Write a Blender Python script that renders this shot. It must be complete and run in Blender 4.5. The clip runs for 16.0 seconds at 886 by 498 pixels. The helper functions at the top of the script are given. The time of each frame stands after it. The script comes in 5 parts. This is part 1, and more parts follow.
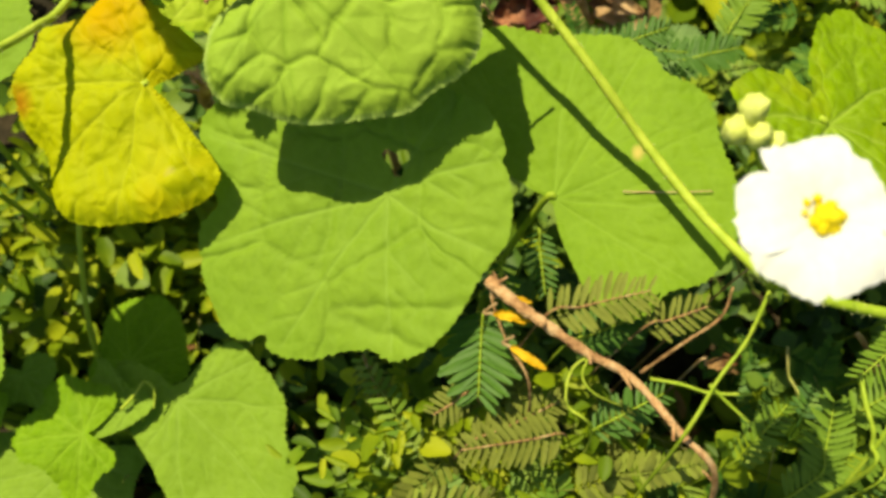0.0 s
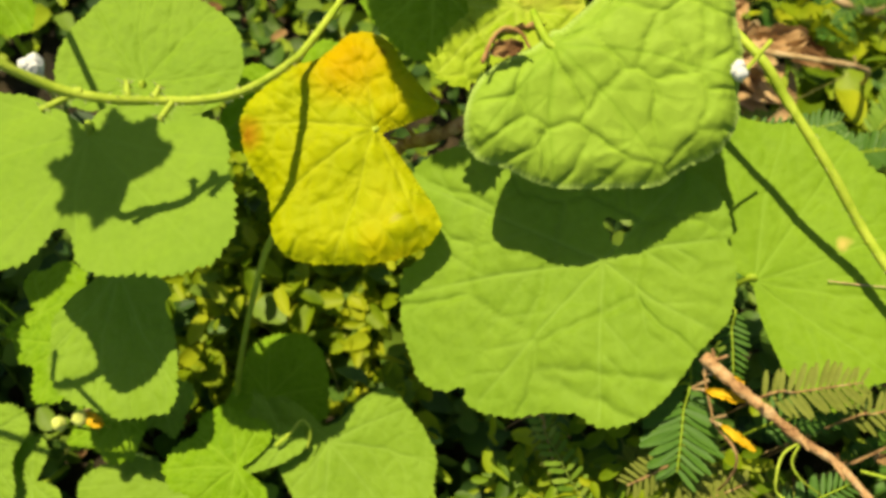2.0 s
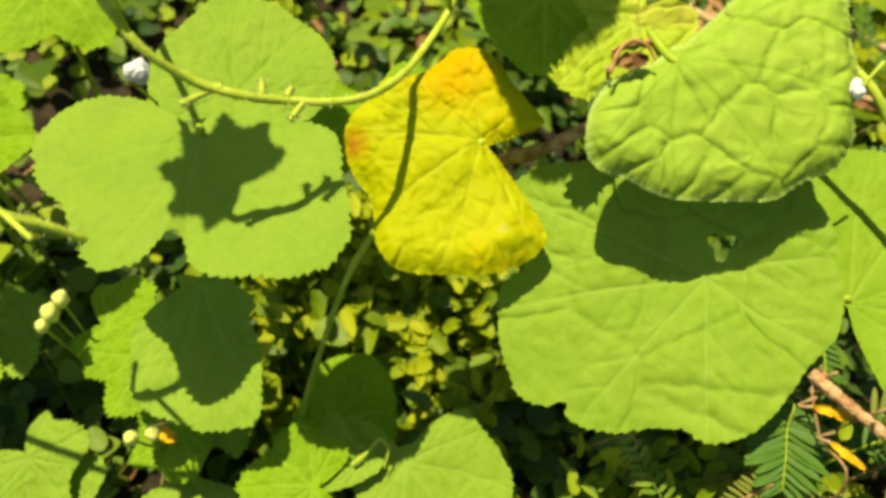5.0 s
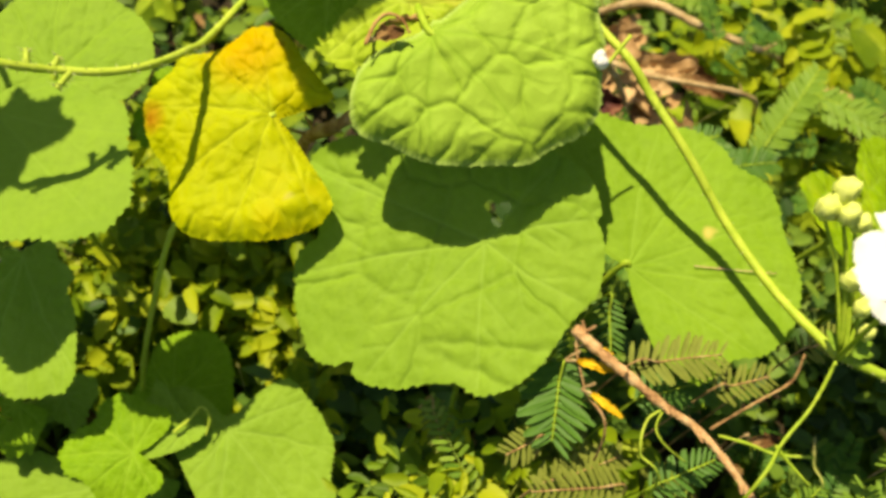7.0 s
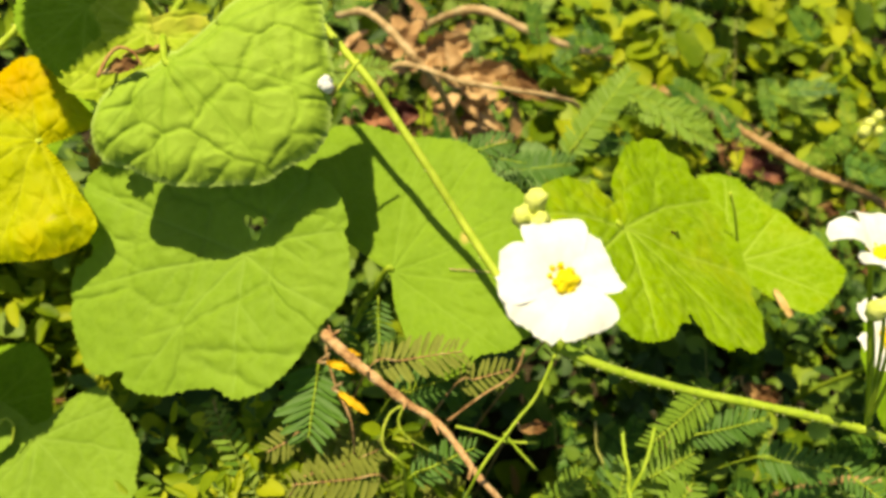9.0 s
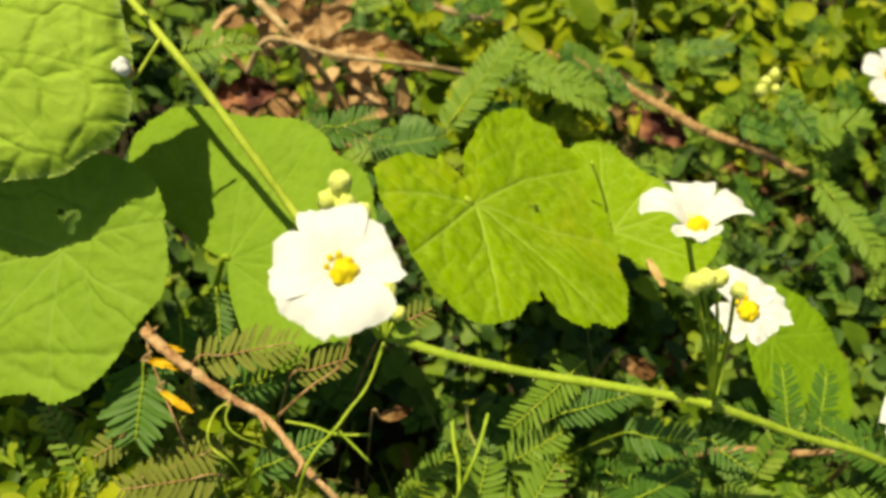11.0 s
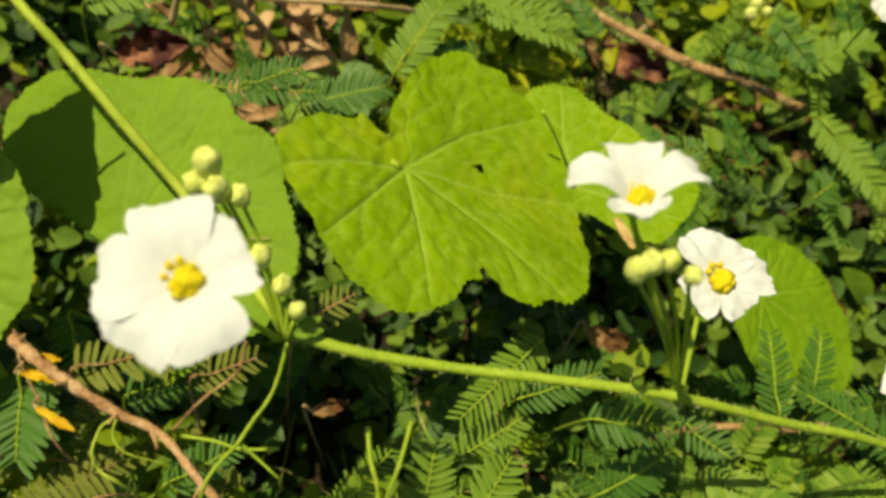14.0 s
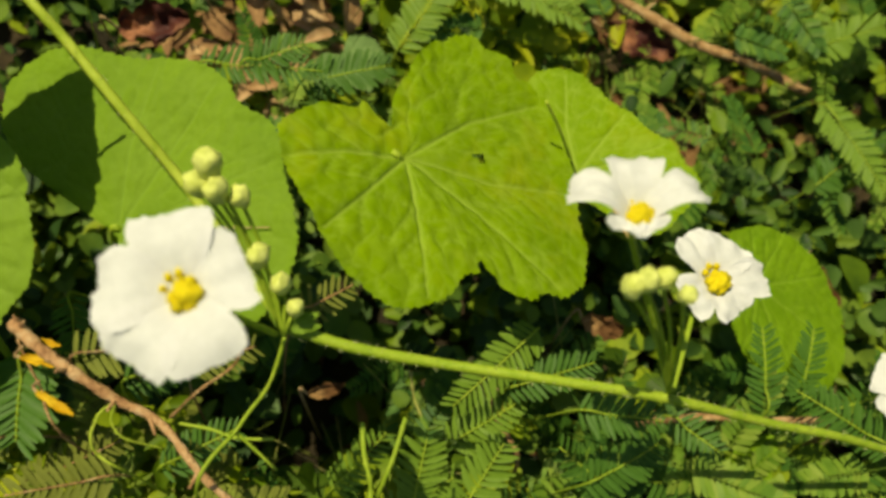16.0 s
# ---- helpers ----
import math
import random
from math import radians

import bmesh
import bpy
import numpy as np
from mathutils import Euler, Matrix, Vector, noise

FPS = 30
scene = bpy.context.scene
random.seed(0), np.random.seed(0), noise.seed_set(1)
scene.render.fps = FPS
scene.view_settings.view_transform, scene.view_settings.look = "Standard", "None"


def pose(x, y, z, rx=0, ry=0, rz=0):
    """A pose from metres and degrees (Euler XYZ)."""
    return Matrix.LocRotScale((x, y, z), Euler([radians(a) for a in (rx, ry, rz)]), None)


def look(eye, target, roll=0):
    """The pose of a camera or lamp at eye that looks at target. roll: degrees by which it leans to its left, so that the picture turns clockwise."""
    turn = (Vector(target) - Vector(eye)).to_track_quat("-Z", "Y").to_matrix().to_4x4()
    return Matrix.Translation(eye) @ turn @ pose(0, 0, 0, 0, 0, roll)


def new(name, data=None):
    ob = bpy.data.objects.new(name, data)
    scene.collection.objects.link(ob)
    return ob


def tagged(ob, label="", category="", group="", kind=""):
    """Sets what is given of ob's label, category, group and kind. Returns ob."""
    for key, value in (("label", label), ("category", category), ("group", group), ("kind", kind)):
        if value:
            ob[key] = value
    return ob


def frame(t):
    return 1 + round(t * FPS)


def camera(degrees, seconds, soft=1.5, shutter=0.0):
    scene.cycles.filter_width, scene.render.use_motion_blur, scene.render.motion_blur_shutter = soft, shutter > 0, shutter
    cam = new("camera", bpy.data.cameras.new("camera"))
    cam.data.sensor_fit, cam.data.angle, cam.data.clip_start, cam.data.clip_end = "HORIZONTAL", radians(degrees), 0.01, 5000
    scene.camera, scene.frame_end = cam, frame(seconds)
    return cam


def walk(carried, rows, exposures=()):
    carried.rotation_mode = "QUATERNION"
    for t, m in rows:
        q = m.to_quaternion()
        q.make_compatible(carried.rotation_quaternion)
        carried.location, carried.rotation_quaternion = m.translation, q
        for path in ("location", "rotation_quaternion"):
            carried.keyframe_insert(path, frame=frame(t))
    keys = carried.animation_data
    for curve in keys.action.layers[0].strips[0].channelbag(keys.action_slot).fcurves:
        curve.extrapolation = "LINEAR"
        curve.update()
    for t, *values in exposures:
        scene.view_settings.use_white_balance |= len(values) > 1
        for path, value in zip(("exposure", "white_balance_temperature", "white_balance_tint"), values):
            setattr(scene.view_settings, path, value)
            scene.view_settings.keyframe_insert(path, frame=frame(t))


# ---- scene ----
cam = camera(55.0, 16.0, soft=3.5)
cam.data.dof.use_dof, cam.data.dof.focus_distance, cam.data.dof.aperture_fstop = True, 0.31, 11.0
PATH = [
    (0, (0.033, 0.025, 0.446), (0.003, 0.813, -1.392), -1.0),
    (0.5, (0.015, 0.026, 0.446), (0.018, 0.841, -1.38), 1.9),
    (1, (0.002, 0.031, 0.45), (0.005, 0.853, -1.373), 3.8),
    (1.5, (-0.016, 0.026, 0.45), (-0.029, 0.891, -1.353), 4.7),
    (2, (-0.045, 0.021, 0.449), (-0.067, 0.923, -1.336), 5.4),
    (2.5, (-0.067, 0.003, 0.44), (-0.109, 0.975, -1.308), 6.5),
    (3, (-0.086, 0.001, 0.436), (-0.133, 0.995, -1.299), 6.8),
    (3.5, (-0.096, -0.003, 0.435), (-0.146, 1.026, -1.279), 6.3),
    (3.7, (-0.106, 0.004, 0.442), (-0.094, 1.009, -1.287), 8.7),
    (5.8, (-0.07, 0.0, 0.435), (-0.054, 1.031, -1.279), 8.6),
    (6, (-0.065, -0.007, 0.434), (-0.016, 1.03, -1.275), 10.0),
    (6.5, (-0.04, -0.006, 0.446), (0.024, 1.04, -1.258), 10.9),
    (7, (-0.019, -0.012, 0.451), (0.058, 1.031, -1.254), 11.1),
    (7.5, (0.004, -0.018, 0.454), (0.142, 1.056, -1.227), 12.7),
    (8, (0.029, -0.01, 0.457), (0.155, 1.041, -1.24), 11.9),
    (8.5, (0.044, -0.002, 0.473), (0.169, 1.034, -1.233), 11.6),
    (9, (0.06, -0.012, 0.484), (0.223, 1.015, -1.224), 13.2),
    (9.5, (0.074, -0.019, 0.478), (0.273, 1.004, -1.229), 14.3),
    (10, (0.094, -0.003, 0.48), (0.313, 1.009, -1.232), 14.9),
    (10.2, (0.103, 0.003, 0.48), (0.312, 0.994, -1.245), 14.3),
    (12.3, (0.124, -0.001, 0.473), (0.356, 0.952, -1.27), 13.6),
    (12.5, (0.126, 0.0, 0.47), (0.356, 0.95, -1.275), 13.4),
    (13, (0.14, 0.006, 0.468), (0.367, 0.931, -1.29), 13.1),
    (13.5, (0.151, 0.019, 0.451), (0.357, 0.885, -1.34), 12.7),
    (14, (0.155, 0.036, 0.447), (0.345, 0.868, -1.362), 11.6),
    (14.5, (0.161, 0.058, 0.452), (0.346, 0.85, -1.375), 12.1),
    (15, (0.162, 0.061, 0.456), (0.34, 0.807, -1.391), 13.2),
    (15.5, (0.159, 0.051, 0.454), (0.346, 0.769, -1.404), 14.7),
    (16, (0.155, 0.05, 0.454), (0.348, 0.772, -1.401), 15.2),
]
walk(cam, [(t, look(eye, target, roll)) for t, eye, target, roll in PATH], [(0.0, 0.71, 7550, 5), (1.5, 0.7, 7550, 7), (2.0, 0.73, 7650, 7), (2.5, 0.88, 7750, 7), (6.0, 0.94, 7850, 8), (6.5, 0.97, 7850, 8), (7.0, 0.87, 7850, 8), (8.0, 0.62, 7850, 8), (8.5, 0.7, 7950, 8), (9.0, 0.82, 8050, 8), (10.0, 0.68, 7950, 7), (12.5, 0.5, 7750, 5), (14.0, 0.34, 7650, 4), (16.0, 0.13, 7650, 4)])

# ---- world and sun ----
SUN = Vector((-0.28, 0.155, 0.94)).normalized()
world = bpy.data.worlds.new("sky")
scene.world = world
world.use_nodes = True
wn = world.node_tree
sky = wn.nodes.new("ShaderNodeTexSky")
sky.sky_type, sky.sun_disc = "NISHITA", False
sky.sun_elevation = math.asin(SUN.z)
sky.sun_rotation = math.atan2(SUN.x, SUN.y)
wn.nodes["Background"].inputs["Strength"].default_value = 0.07
wn.links.new(sky.outputs[0], wn.nodes["Background"].inputs["Color"])
sun = new("sun", bpy.data.lights.new("sun", "SUN"))
sun.data.energy, sun.data.angle, sun.data.color = 4.6, radians(0.55), (1.0, 0.93, 0.74)
sun.matrix_world = look(SUN * 5, (0, 0, 0))

GROUND = -0.04


# ---- materials ----
def nodes_of(name):
    mat = bpy.data.materials.new(name)
    mat.use_nodes = True
    nt = mat.node_tree
    return mat, nt, nt.nodes["Principled BSDF"]


def put(nt, kind, **values):
    n = nt.nodes.new(kind)
    for key, v in values.items():
        n.inputs[key.replace("_", " ")].default_value = v
    return n


def ramp(nt, fac, stops):
    r = nt.nodes.new("ShaderNodeValToRGB")
    while len(r.color_ramp.elements) < len(stops):
        r.color_ramp.elements.new(0.5)
    for e, (p, c) in zip(r.color_ramp.elements, stops):
        e.position, e.color = p, (*c, 1)
    nt.links.new(fac, r.inputs["Fac"])
    return r.outputs["Color"]


def mix(nt, fac, a, b, mode="MIX"):
    m = nt.nodes.new("ShaderNodeMix")
    m.data_type, m.blend_type = "RGBA", mode
    for sock, v in ((m.inputs[0], fac), (m.inputs[6], a), (m.inputs[7], b)):
        if isinstance(v, bpy.types.NodeSocket):
            nt.links.new(v, sock)
        elif isinstance(v, (int, float)):
            sock.default_value = v
        else:
            sock.default_value = (*v, 1)
    return m.outputs[2]


def noise_tex(nt, scale, detail=3.0, rough=0.55):
    co = nt.nodes.new("ShaderNodeTexCoord")
    n = put(nt, "ShaderNodeTexNoise", Scale=scale, Detail=detail, Roughness=rough)
    nt.links.new(co.outputs["Object"], n.inputs["Vector"])
    return n.outputs["Fac"]


def bump(nt, bsdf, height, strength, dist):
    b = put(nt, "ShaderNodeBump", Strength=strength, Distance=dist)
    nt.links.new(height, b.inputs["Height"])
    nt.links.new(b.outputs[0], bsdf.inputs["Normal"])


def scaled(nt, value, k):
    m = nt.nodes.new("ShaderNodeMath")
    m.operation = "MULTIPLY"
    m.inputs[1].default_value = k
    nt.links.new(value, m.inputs[0])
    return m.outputs[0]


def leaf_material(name, dark, light, vein, translucent=0.16, rough=0.6, patch=None, quilt=0.17, cells=150.0, vary=0.25, ribs=0.5, rim=None, net=0.12, deep=0.0012, spots=()):
    """Living leaf: mottled blade, vein colour over veins and creases from the mesh, fine quilting, light through the
    blade.
    """
    mat, nt, bsdf = nodes_of(name)
    big = noise_tex(nt, 28.0, 4.0)
    col = ramp(nt, big, [(0.32, dark), (0.68, light)])
    fine = noise_tex(nt, 420.0, 2.0)
    col = mix(nt, 0.22, col, ramp(nt, fine, [(0.3, tuple(c * 0.7 for c in dark)), (0.7, light)]))
    if patch:
        col = mix(nt, ramp(nt, noise_tex(nt, 17.0, 3.0, 0.7), [(0.54, (0, 0, 0)), (0.66, (1, 1, 1))]), col, patch)
    co = nt.nodes.new("ShaderNodeTexCoord")
    vor = put(nt, "ShaderNodeTexVoronoi", Scale=cells)
    vor.feature = "DISTANCE_TO_EDGE"
    warp = nt.nodes.new("ShaderNodeVectorMath")
    warp.operation = "MULTIPLY_ADD"
    warp.inputs[1].default_value = (0.008, 0.008, 0.008)
    wob = put(nt, "ShaderNodeTexNoise", Scale=70.0, Detail=1.0)
    nt.links.new(co.outputs["Object"], wob.inputs["Vector"])
    nt.links.new(wob.outputs["Color"], warp.inputs[0])
    nt.links.new(co.outputs["Object"], warp.inputs[2])
    nt.links.new(warp.outputs[0], vor.inputs["Vector"])
    sm = nt.nodes.new("ShaderNodeMapRange")
    sm.interpolation_type = "SMOOTHSTEP"
    sm.inputs["From Max"].default_value = 0.4
    nt.links.new(vor.outputs["Distance"], sm.inputs["Value"])
    col = mix(nt, ramp(nt, vor.outputs["Distance"], [(0.02, (net, net, net)), (0.14, (0, 0, 0))]), col, vein)
    at = nt.nodes.new("ShaderNodeAttribute")
    at.attribute_name = "vein"
    veins = nt.nodes.new("ShaderNodeMath")
    veins.operation = "MULTIPLY"
    veins.inputs[1].default_value = ribs
    nt.links.new(at.outputs["Fac"], veins.inputs[0])
    col = mix(nt, veins.outputs[0], col, vein)
    if rim:
        edge = nt.nodes.new("ShaderNodeAttribute")
        edge.attribute_name = "rim"
        col = mix(nt, edge.outputs["Fac"], col, rim)
    for (x, y), size, colour in spots:
        d = nt.nodes.new("ShaderNodeVectorMath")
        d.operation = "DISTANCE"
        d.inputs[1].default_value = (x + 0.004, y + 0.004, 0.004)
        nt.links.new(warp.outputs[0], d.inputs[0])
        col = mix(nt, ramp(nt, scaled(nt, d.outputs["Value"], 1 / size), [(0.2, (0.9, 0.9, 0.9)), (1.0, (0, 0, 0))]), col, colour)
    if vary:
        info = nt.nodes.new("ShaderNodeObjectInfo")
        hsv = nt.nodes.new("ShaderNodeHueSaturation")
        m = nt.nodes.new("ShaderNodeMapRange")
        m.inputs["To Min"].default_value, m.inputs["To Max"].default_value = 1 - vary, 1 + vary
        nt.links.new(info.outputs["Random"], m.inputs["Value"])
        nt.links.new(m.outputs[0], hsv.inputs["Value"])
        nt.links.new(col, hsv.inputs["Color"])
        col = hsv.outputs["Color"]
    nt.links.new(col, bsdf.inputs["Base Color"])
    bsdf.inputs["Roughness"].default_value = rough
    bsdf.inputs["Specular IOR Level"].default_value = 0.06
    add = nt.nodes.new("ShaderNodeMath")
    add.operation = "MULTIPLY_ADD"
    add.inputs[1].default_value = 0.08
    nt.links.new(fine, add.inputs[0])
    nt.links.new(sm.outputs[0], add.inputs[2])
    bump(nt, bsdf, add.outputs[0], quilt, deep)
    tr = nt.nodes.new("ShaderNodeBsdfTranslucent")
    nt.links.new(mix(nt, 1.0, col, (0.8, 1.15, 0.3), "MULTIPLY"), tr.inputs["Color"])
    sh = nt.nodes.new("ShaderNodeMixShader")
    sh.inputs[0].default_value = translucent
    nt.links.new(bsdf.outputs[0], sh.inputs[1])
    nt.links.new(tr.outputs[0], sh.inputs[2])
    nt.links.new(sh.outputs[0], nt.nodes["Material Output"].inputs["Surface"])
    return mat


def plain_material(name, stops, scale=60.0, rough=0.6, strength=0.4, dist=0.001, translucent=0.0, island=0.0, stretch=None):
    """Mottled material from two or more colours over noise, optionally varied from piece to piece."""
    mat, nt, bsdf = nodes_of(name)
    fac = noise_tex(nt, scale, 4.0, 0.65)
    if stretch:
        co = nt.nodes.new("ShaderNodeTexCoord")
        mp = nt.nodes.new("ShaderNodeMapping")
        mp.inputs["Scale"].default_value = stretch
        n = put(nt, "ShaderNodeTexNoise", Scale=scale, Detail=4.0)
        nt.links.new(co.outputs["Object"], mp.inputs["Vector"])
        nt.links.new(mp.outputs[0], n.inputs["Vector"])
        fac = n.outputs["Fac"]
    step = [0.3 + 0.4 * i / (len(stops) - 1) for i in range(len(stops))]
    if island:
        geo = nt.nodes.new("ShaderNodeNewGeometry")
        m = nt.nodes.new("ShaderNodeMath")
        m.operation = "MULTIPLY_ADD"
        m.inputs[1].default_value = island
        add = nt.nodes.new("ShaderNodeMath")
        add.operation = "SUBTRACT"
        add.inputs[1].default_value = island / 2
        nt.links.new(geo.outputs["Random Per Island"], m.inputs[0])
        nt.links.new(fac, m.inputs[2])
        nt.links.new(m.outputs[0], add.inputs[0])
        col = ramp(nt, add.outputs[0], list(zip(step, stops)))
    else:
        col = ramp(nt, fac, list(zip(step, stops)))
    nt.links.new(col, bsdf.inputs["Base Color"])
    bsdf.inputs["Roughness"].default_value = rough
    bsdf.inputs["Specular IOR Level"].default_value = 0.16
    bump(nt, bsdf, noise_tex(nt, scale * 6, 3.0), strength, dist)
    if translucent:
        tr = nt.nodes.new("ShaderNodeBsdfTranslucent")
        nt.links.new(col, tr.inputs["Color"])
        sh = nt.nodes.new("ShaderNodeMixShader")
        sh.inputs[0].default_value = translucent
        nt.links.new(bsdf.outputs[0], sh.inputs[1])
        nt.links.new(tr.outputs[0], sh.inputs[2])
        nt.links.new(sh.outputs[0], nt.nodes["Material Output"].inputs["Surface"])
    return mat


M_LEAF = leaf_material("vine leaf green", (0.143, 0.248, 0.019), (0.187, 0.298, 0.029), (0.21, 0.325, 0.05), vary=0.0)
M_LEAF_PALE = leaf_material("pale downy vine leaf", (0.150, 0.260, 0.022), (0.186, 0.296, 0.029), (0.19, 0.305, 0.034), vary=0.0, net=0.05)
M_LEAF_SPOT = leaf_material("vine leaf with a pink spot", (0.134, 0.240, 0.014), (0.176, 0.290, 0.021), (0.195, 0.315, 0.036), vary=0.0, spots=(((-0.0170, 0.0314), 0.0038, (0.58, 0.42, 0.12)),))
M_LEAF_GREY = leaf_material("dull bluish leaf", (0.10, 0.18, 0.05), (0.15, 0.24, 0.075), (0.18, 0.27, 0.09), vary=0.0)
# deeper green; on leaves in the tangle it also paints in their shade
M_LEAF_DEEP = leaf_material("deep and shaded vine leaf green", (0.11, 0.22, 0.007), (0.165, 0.29, 0.010), (0.22, 0.35, 0.03), vary=0.0)
# base lightened for a sun-facing blade; dark vein colour paints groove shade
M_LEAF_CRINKLED = leaf_material("crinkled vine leaf", (0.200, 0.312, 0.030), (0.242, 0.358, 0.043), (0.15, 0.258, 0.02), translucent=0.07, quilt=0.35, cells=120.0, deep=0.0012, vary=0.0, rim=(0.30, 0.41, 0.10), ribs=0.5, net=0.12)
M_LEAF_OLIVE = leaf_material("sunlit olive vine leaf", (0.140, 0.250, 0.005), (0.195, 0.310, 0.006), (0.30, 0.41, 0.06), patch=(0.23, 0.305, 0.008), vary=0.0, ribs=0.6)
M_LEAF_YELLOW = leaf_material("yellowing vine leaf", (0.33, 0.385, 0.010), (0.43, 0.435, 0.010), (0.42, 0.45, 0.03), patch=(0.47, 0.415, 0.010), translucent=0.30, quilt=0.45, cells=140.0, vary=0.0,
                              spots=(((0.029, -0.008), 0.023, (0.52, 0.325, 0.006)), ((0.028, 0.0396), 0.0085, (0.42, 0.14, 0.01)), ((0.0351, 0.034), 0.003, (0.10, 0.03, 0.01)), ((0.0213, -0.0194), 0.0027, (0.2, 0.08, 0.01)), ((-0.0317, 0.0133), 0.0032, (0.55, 0.42, 0.2))))
M_LEAF_LIME = leaf_material("half yellow vine leaf", (0.21, 0.32, 0.015), (0.32, 0.40, 0.03), (0.34, 0.42, 0.06), patch=(0.46, 0.40, 0.07), quilt=0.5, vary=0.0)
M_DRY_EDGE = plain_material("dried leaf edge", [(0.20, 0.09, 0.03), (0.50, 0.31, 0.12)], 120.0, 0.8)
M_STEM = plain_material("hairy green stem", [(0.18, 0.285, 0.016), (0.31, 0.40, 0.038)], 150.0, 0.5, 0.5, 0.0006)
M_STEM_YELLOW = plain_material("yellow green stem", [(0.25, 0.35, 0.025), (0.39, 0.47, 0.055)], 150.0, 0.5, 0.5, 0.0006)
M_HAIR = plain_material("pale plant hairs", [(0.40, 0.48, 0.16), (0.60, 0.62, 0.30)], 200.0, 0.5, translucent=0.4)
M_PETAL = plain_material("white petal", [(0.66, 0.67, 0.635), (0.74, 0.75, 0.72)], 300.0, 0.55, 0.35, 0.0006, translucent=0.25)
M_ANTHER = plain_material("yellow anthers", [(0.64, 0.50, 0.01), (0.84, 0.70, 0.03)], 500.0, 0.7, 0.8, 0.0008)
M_BUD = plain_material("lime flower bud", [(0.55, 0.62, 0.11), (0.74, 0.79, 0.24)], 400.0, 0.55, 0.5, 0.0005, translucent=0.15)
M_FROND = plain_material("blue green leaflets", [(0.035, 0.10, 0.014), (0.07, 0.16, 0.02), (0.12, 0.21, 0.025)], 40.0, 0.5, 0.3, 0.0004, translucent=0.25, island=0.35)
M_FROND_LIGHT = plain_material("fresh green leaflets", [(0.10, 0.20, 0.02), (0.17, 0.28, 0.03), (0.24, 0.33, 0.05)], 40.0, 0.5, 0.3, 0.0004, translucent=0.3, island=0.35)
M_FROND_DRY = plain_material("fading brown leaflets", [(0.10, 0.12, 0.02), (0.165, 0.19, 0.03), (0.20, 0.25, 0.035)], 60.0, 0.7, 0.3, 0.0004, translucent=0.2, island=0.4)
M_TWIG = plain_material("reddish brown twig bark", [(0.13, 0.065, 0.025), (0.36, 0.21, 0.085), (0.52, 0.37, 0.18)], 170.0, 0.8, 1.0, 0.0012)
M_TWIG_TAN = plain_material("peeling tan twig bark", [(0.20, 0.095, 0.04), (0.44, 0.25, 0.11), (0.58, 0.42, 0.22)], 150.0, 0.8, 1.0, 0.0012)
M_DRY = plain_material("bleached dry twig", [(0.21, 0.13, 0.055), (0.40, 0.28, 0.135), (0.52, 0.40, 0.23)], 110.0, 0.8, 0.8, 0.001)
M_DRY_LEAF = plain_material("dry curled brown leaf", [(0.045, 0.02, 0.007), (0.13, 0.062, 0.022), (0.33, 0.20, 0.08)], 55.0, 0.75, 0.7, 0.0015, translucent=0.15, island=0.3)
M_TAN_LEAF = plain_material("bleached tan dead leaf", [(0.14, 0.07, 0.03), (0.34, 0.20, 0.085), (0.56, 0.38, 0.19)], 45.0, 0.75, 0.7, 0.0015, translucent=0.15, island=0.3)
M_TAN_MARGIN = plain_material("dried tan leaf margin", [(0.42, 0.27, 0.09), (0.62, 0.46, 0.20)], 90.0, 0.8, 0.5, 0.0008, translucent=0.2)
M_DEAD_RED = plain_material("dark red dead leaf", [(0.018, 0.006, 0.006), (0.07, 0.02, 0.014), (0.34, 0.15, 0.07)], 45.0, 0.6, 0.7, 0.0015, island=0.2)
M_ORANGE = plain_material("orange yellow leaflet", [(0.55, 0.30, 0.01), (0.75, 0.50, 0.03)], 150.0, 0.6, translucent=0.25)
M_COVER = plain_material("small ground leaves", [(0.05, 0.10, 0.008), (0.13, 0.22, 0.012), (0.24, 0.32, 0.018)], 14.0, 0.5, 0.3, 0.0006, translucent=0.3, island=0.55)
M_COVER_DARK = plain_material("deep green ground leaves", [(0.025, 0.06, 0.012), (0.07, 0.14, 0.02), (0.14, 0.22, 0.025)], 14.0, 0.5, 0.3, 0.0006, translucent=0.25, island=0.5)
# yellow-green weeds, ramp lightened to suggest sun where leaves above block it
M_COVER_YELLOW = plain_material("yellow green ground leaves lightened as sunlit", [(0.11, 0.185, 0.008), (0.235, 0.315, 0.012), (0.375, 0.415, 0.02)], 16.0, 0.5, 0.3, 0.0006, translucent=0.42, island=0.45)
M_SOIL = plain_material("dark soil with litter", [(0.010, 0.009, 0.005), (0.025, 0.020, 0.010), (0.06, 0.042, 0.02)], 22.0, 0.95, 1.0, 0.006)
M_GRASS = plain_material("thin grass stalks", [(0.16, 0.22, 0.03), (0.34, 0.36, 0.08), (0.45, 0.40, 0.16)], 20.0, 0.6, translucent=0.2, island=0.5)


# ---- helpers of this scene ----
def mesh_of(name, verts, faces, mat, smooth=True):
    me = bpy.data.meshes.new(name)
    me.from_pydata([tuple(v) for v in verts], [], faces)
    if smooth:
        me.polygons.foreach_set("use_smooth", [True] * len(me.polygons))
    me.materials.append(mat)
    me.update()
    return me


def part(name, me, parent, label=""):
    ob = new(name, me)
    ob.parent = parent
    return tagged(ob, label) if label else ob


def thing(name, m, label, category, group=""):
    ob = new(name)
    ob.empty_display_size = 0.01
    ob.matrix_basis = m
    return tagged(ob, label, category, group)


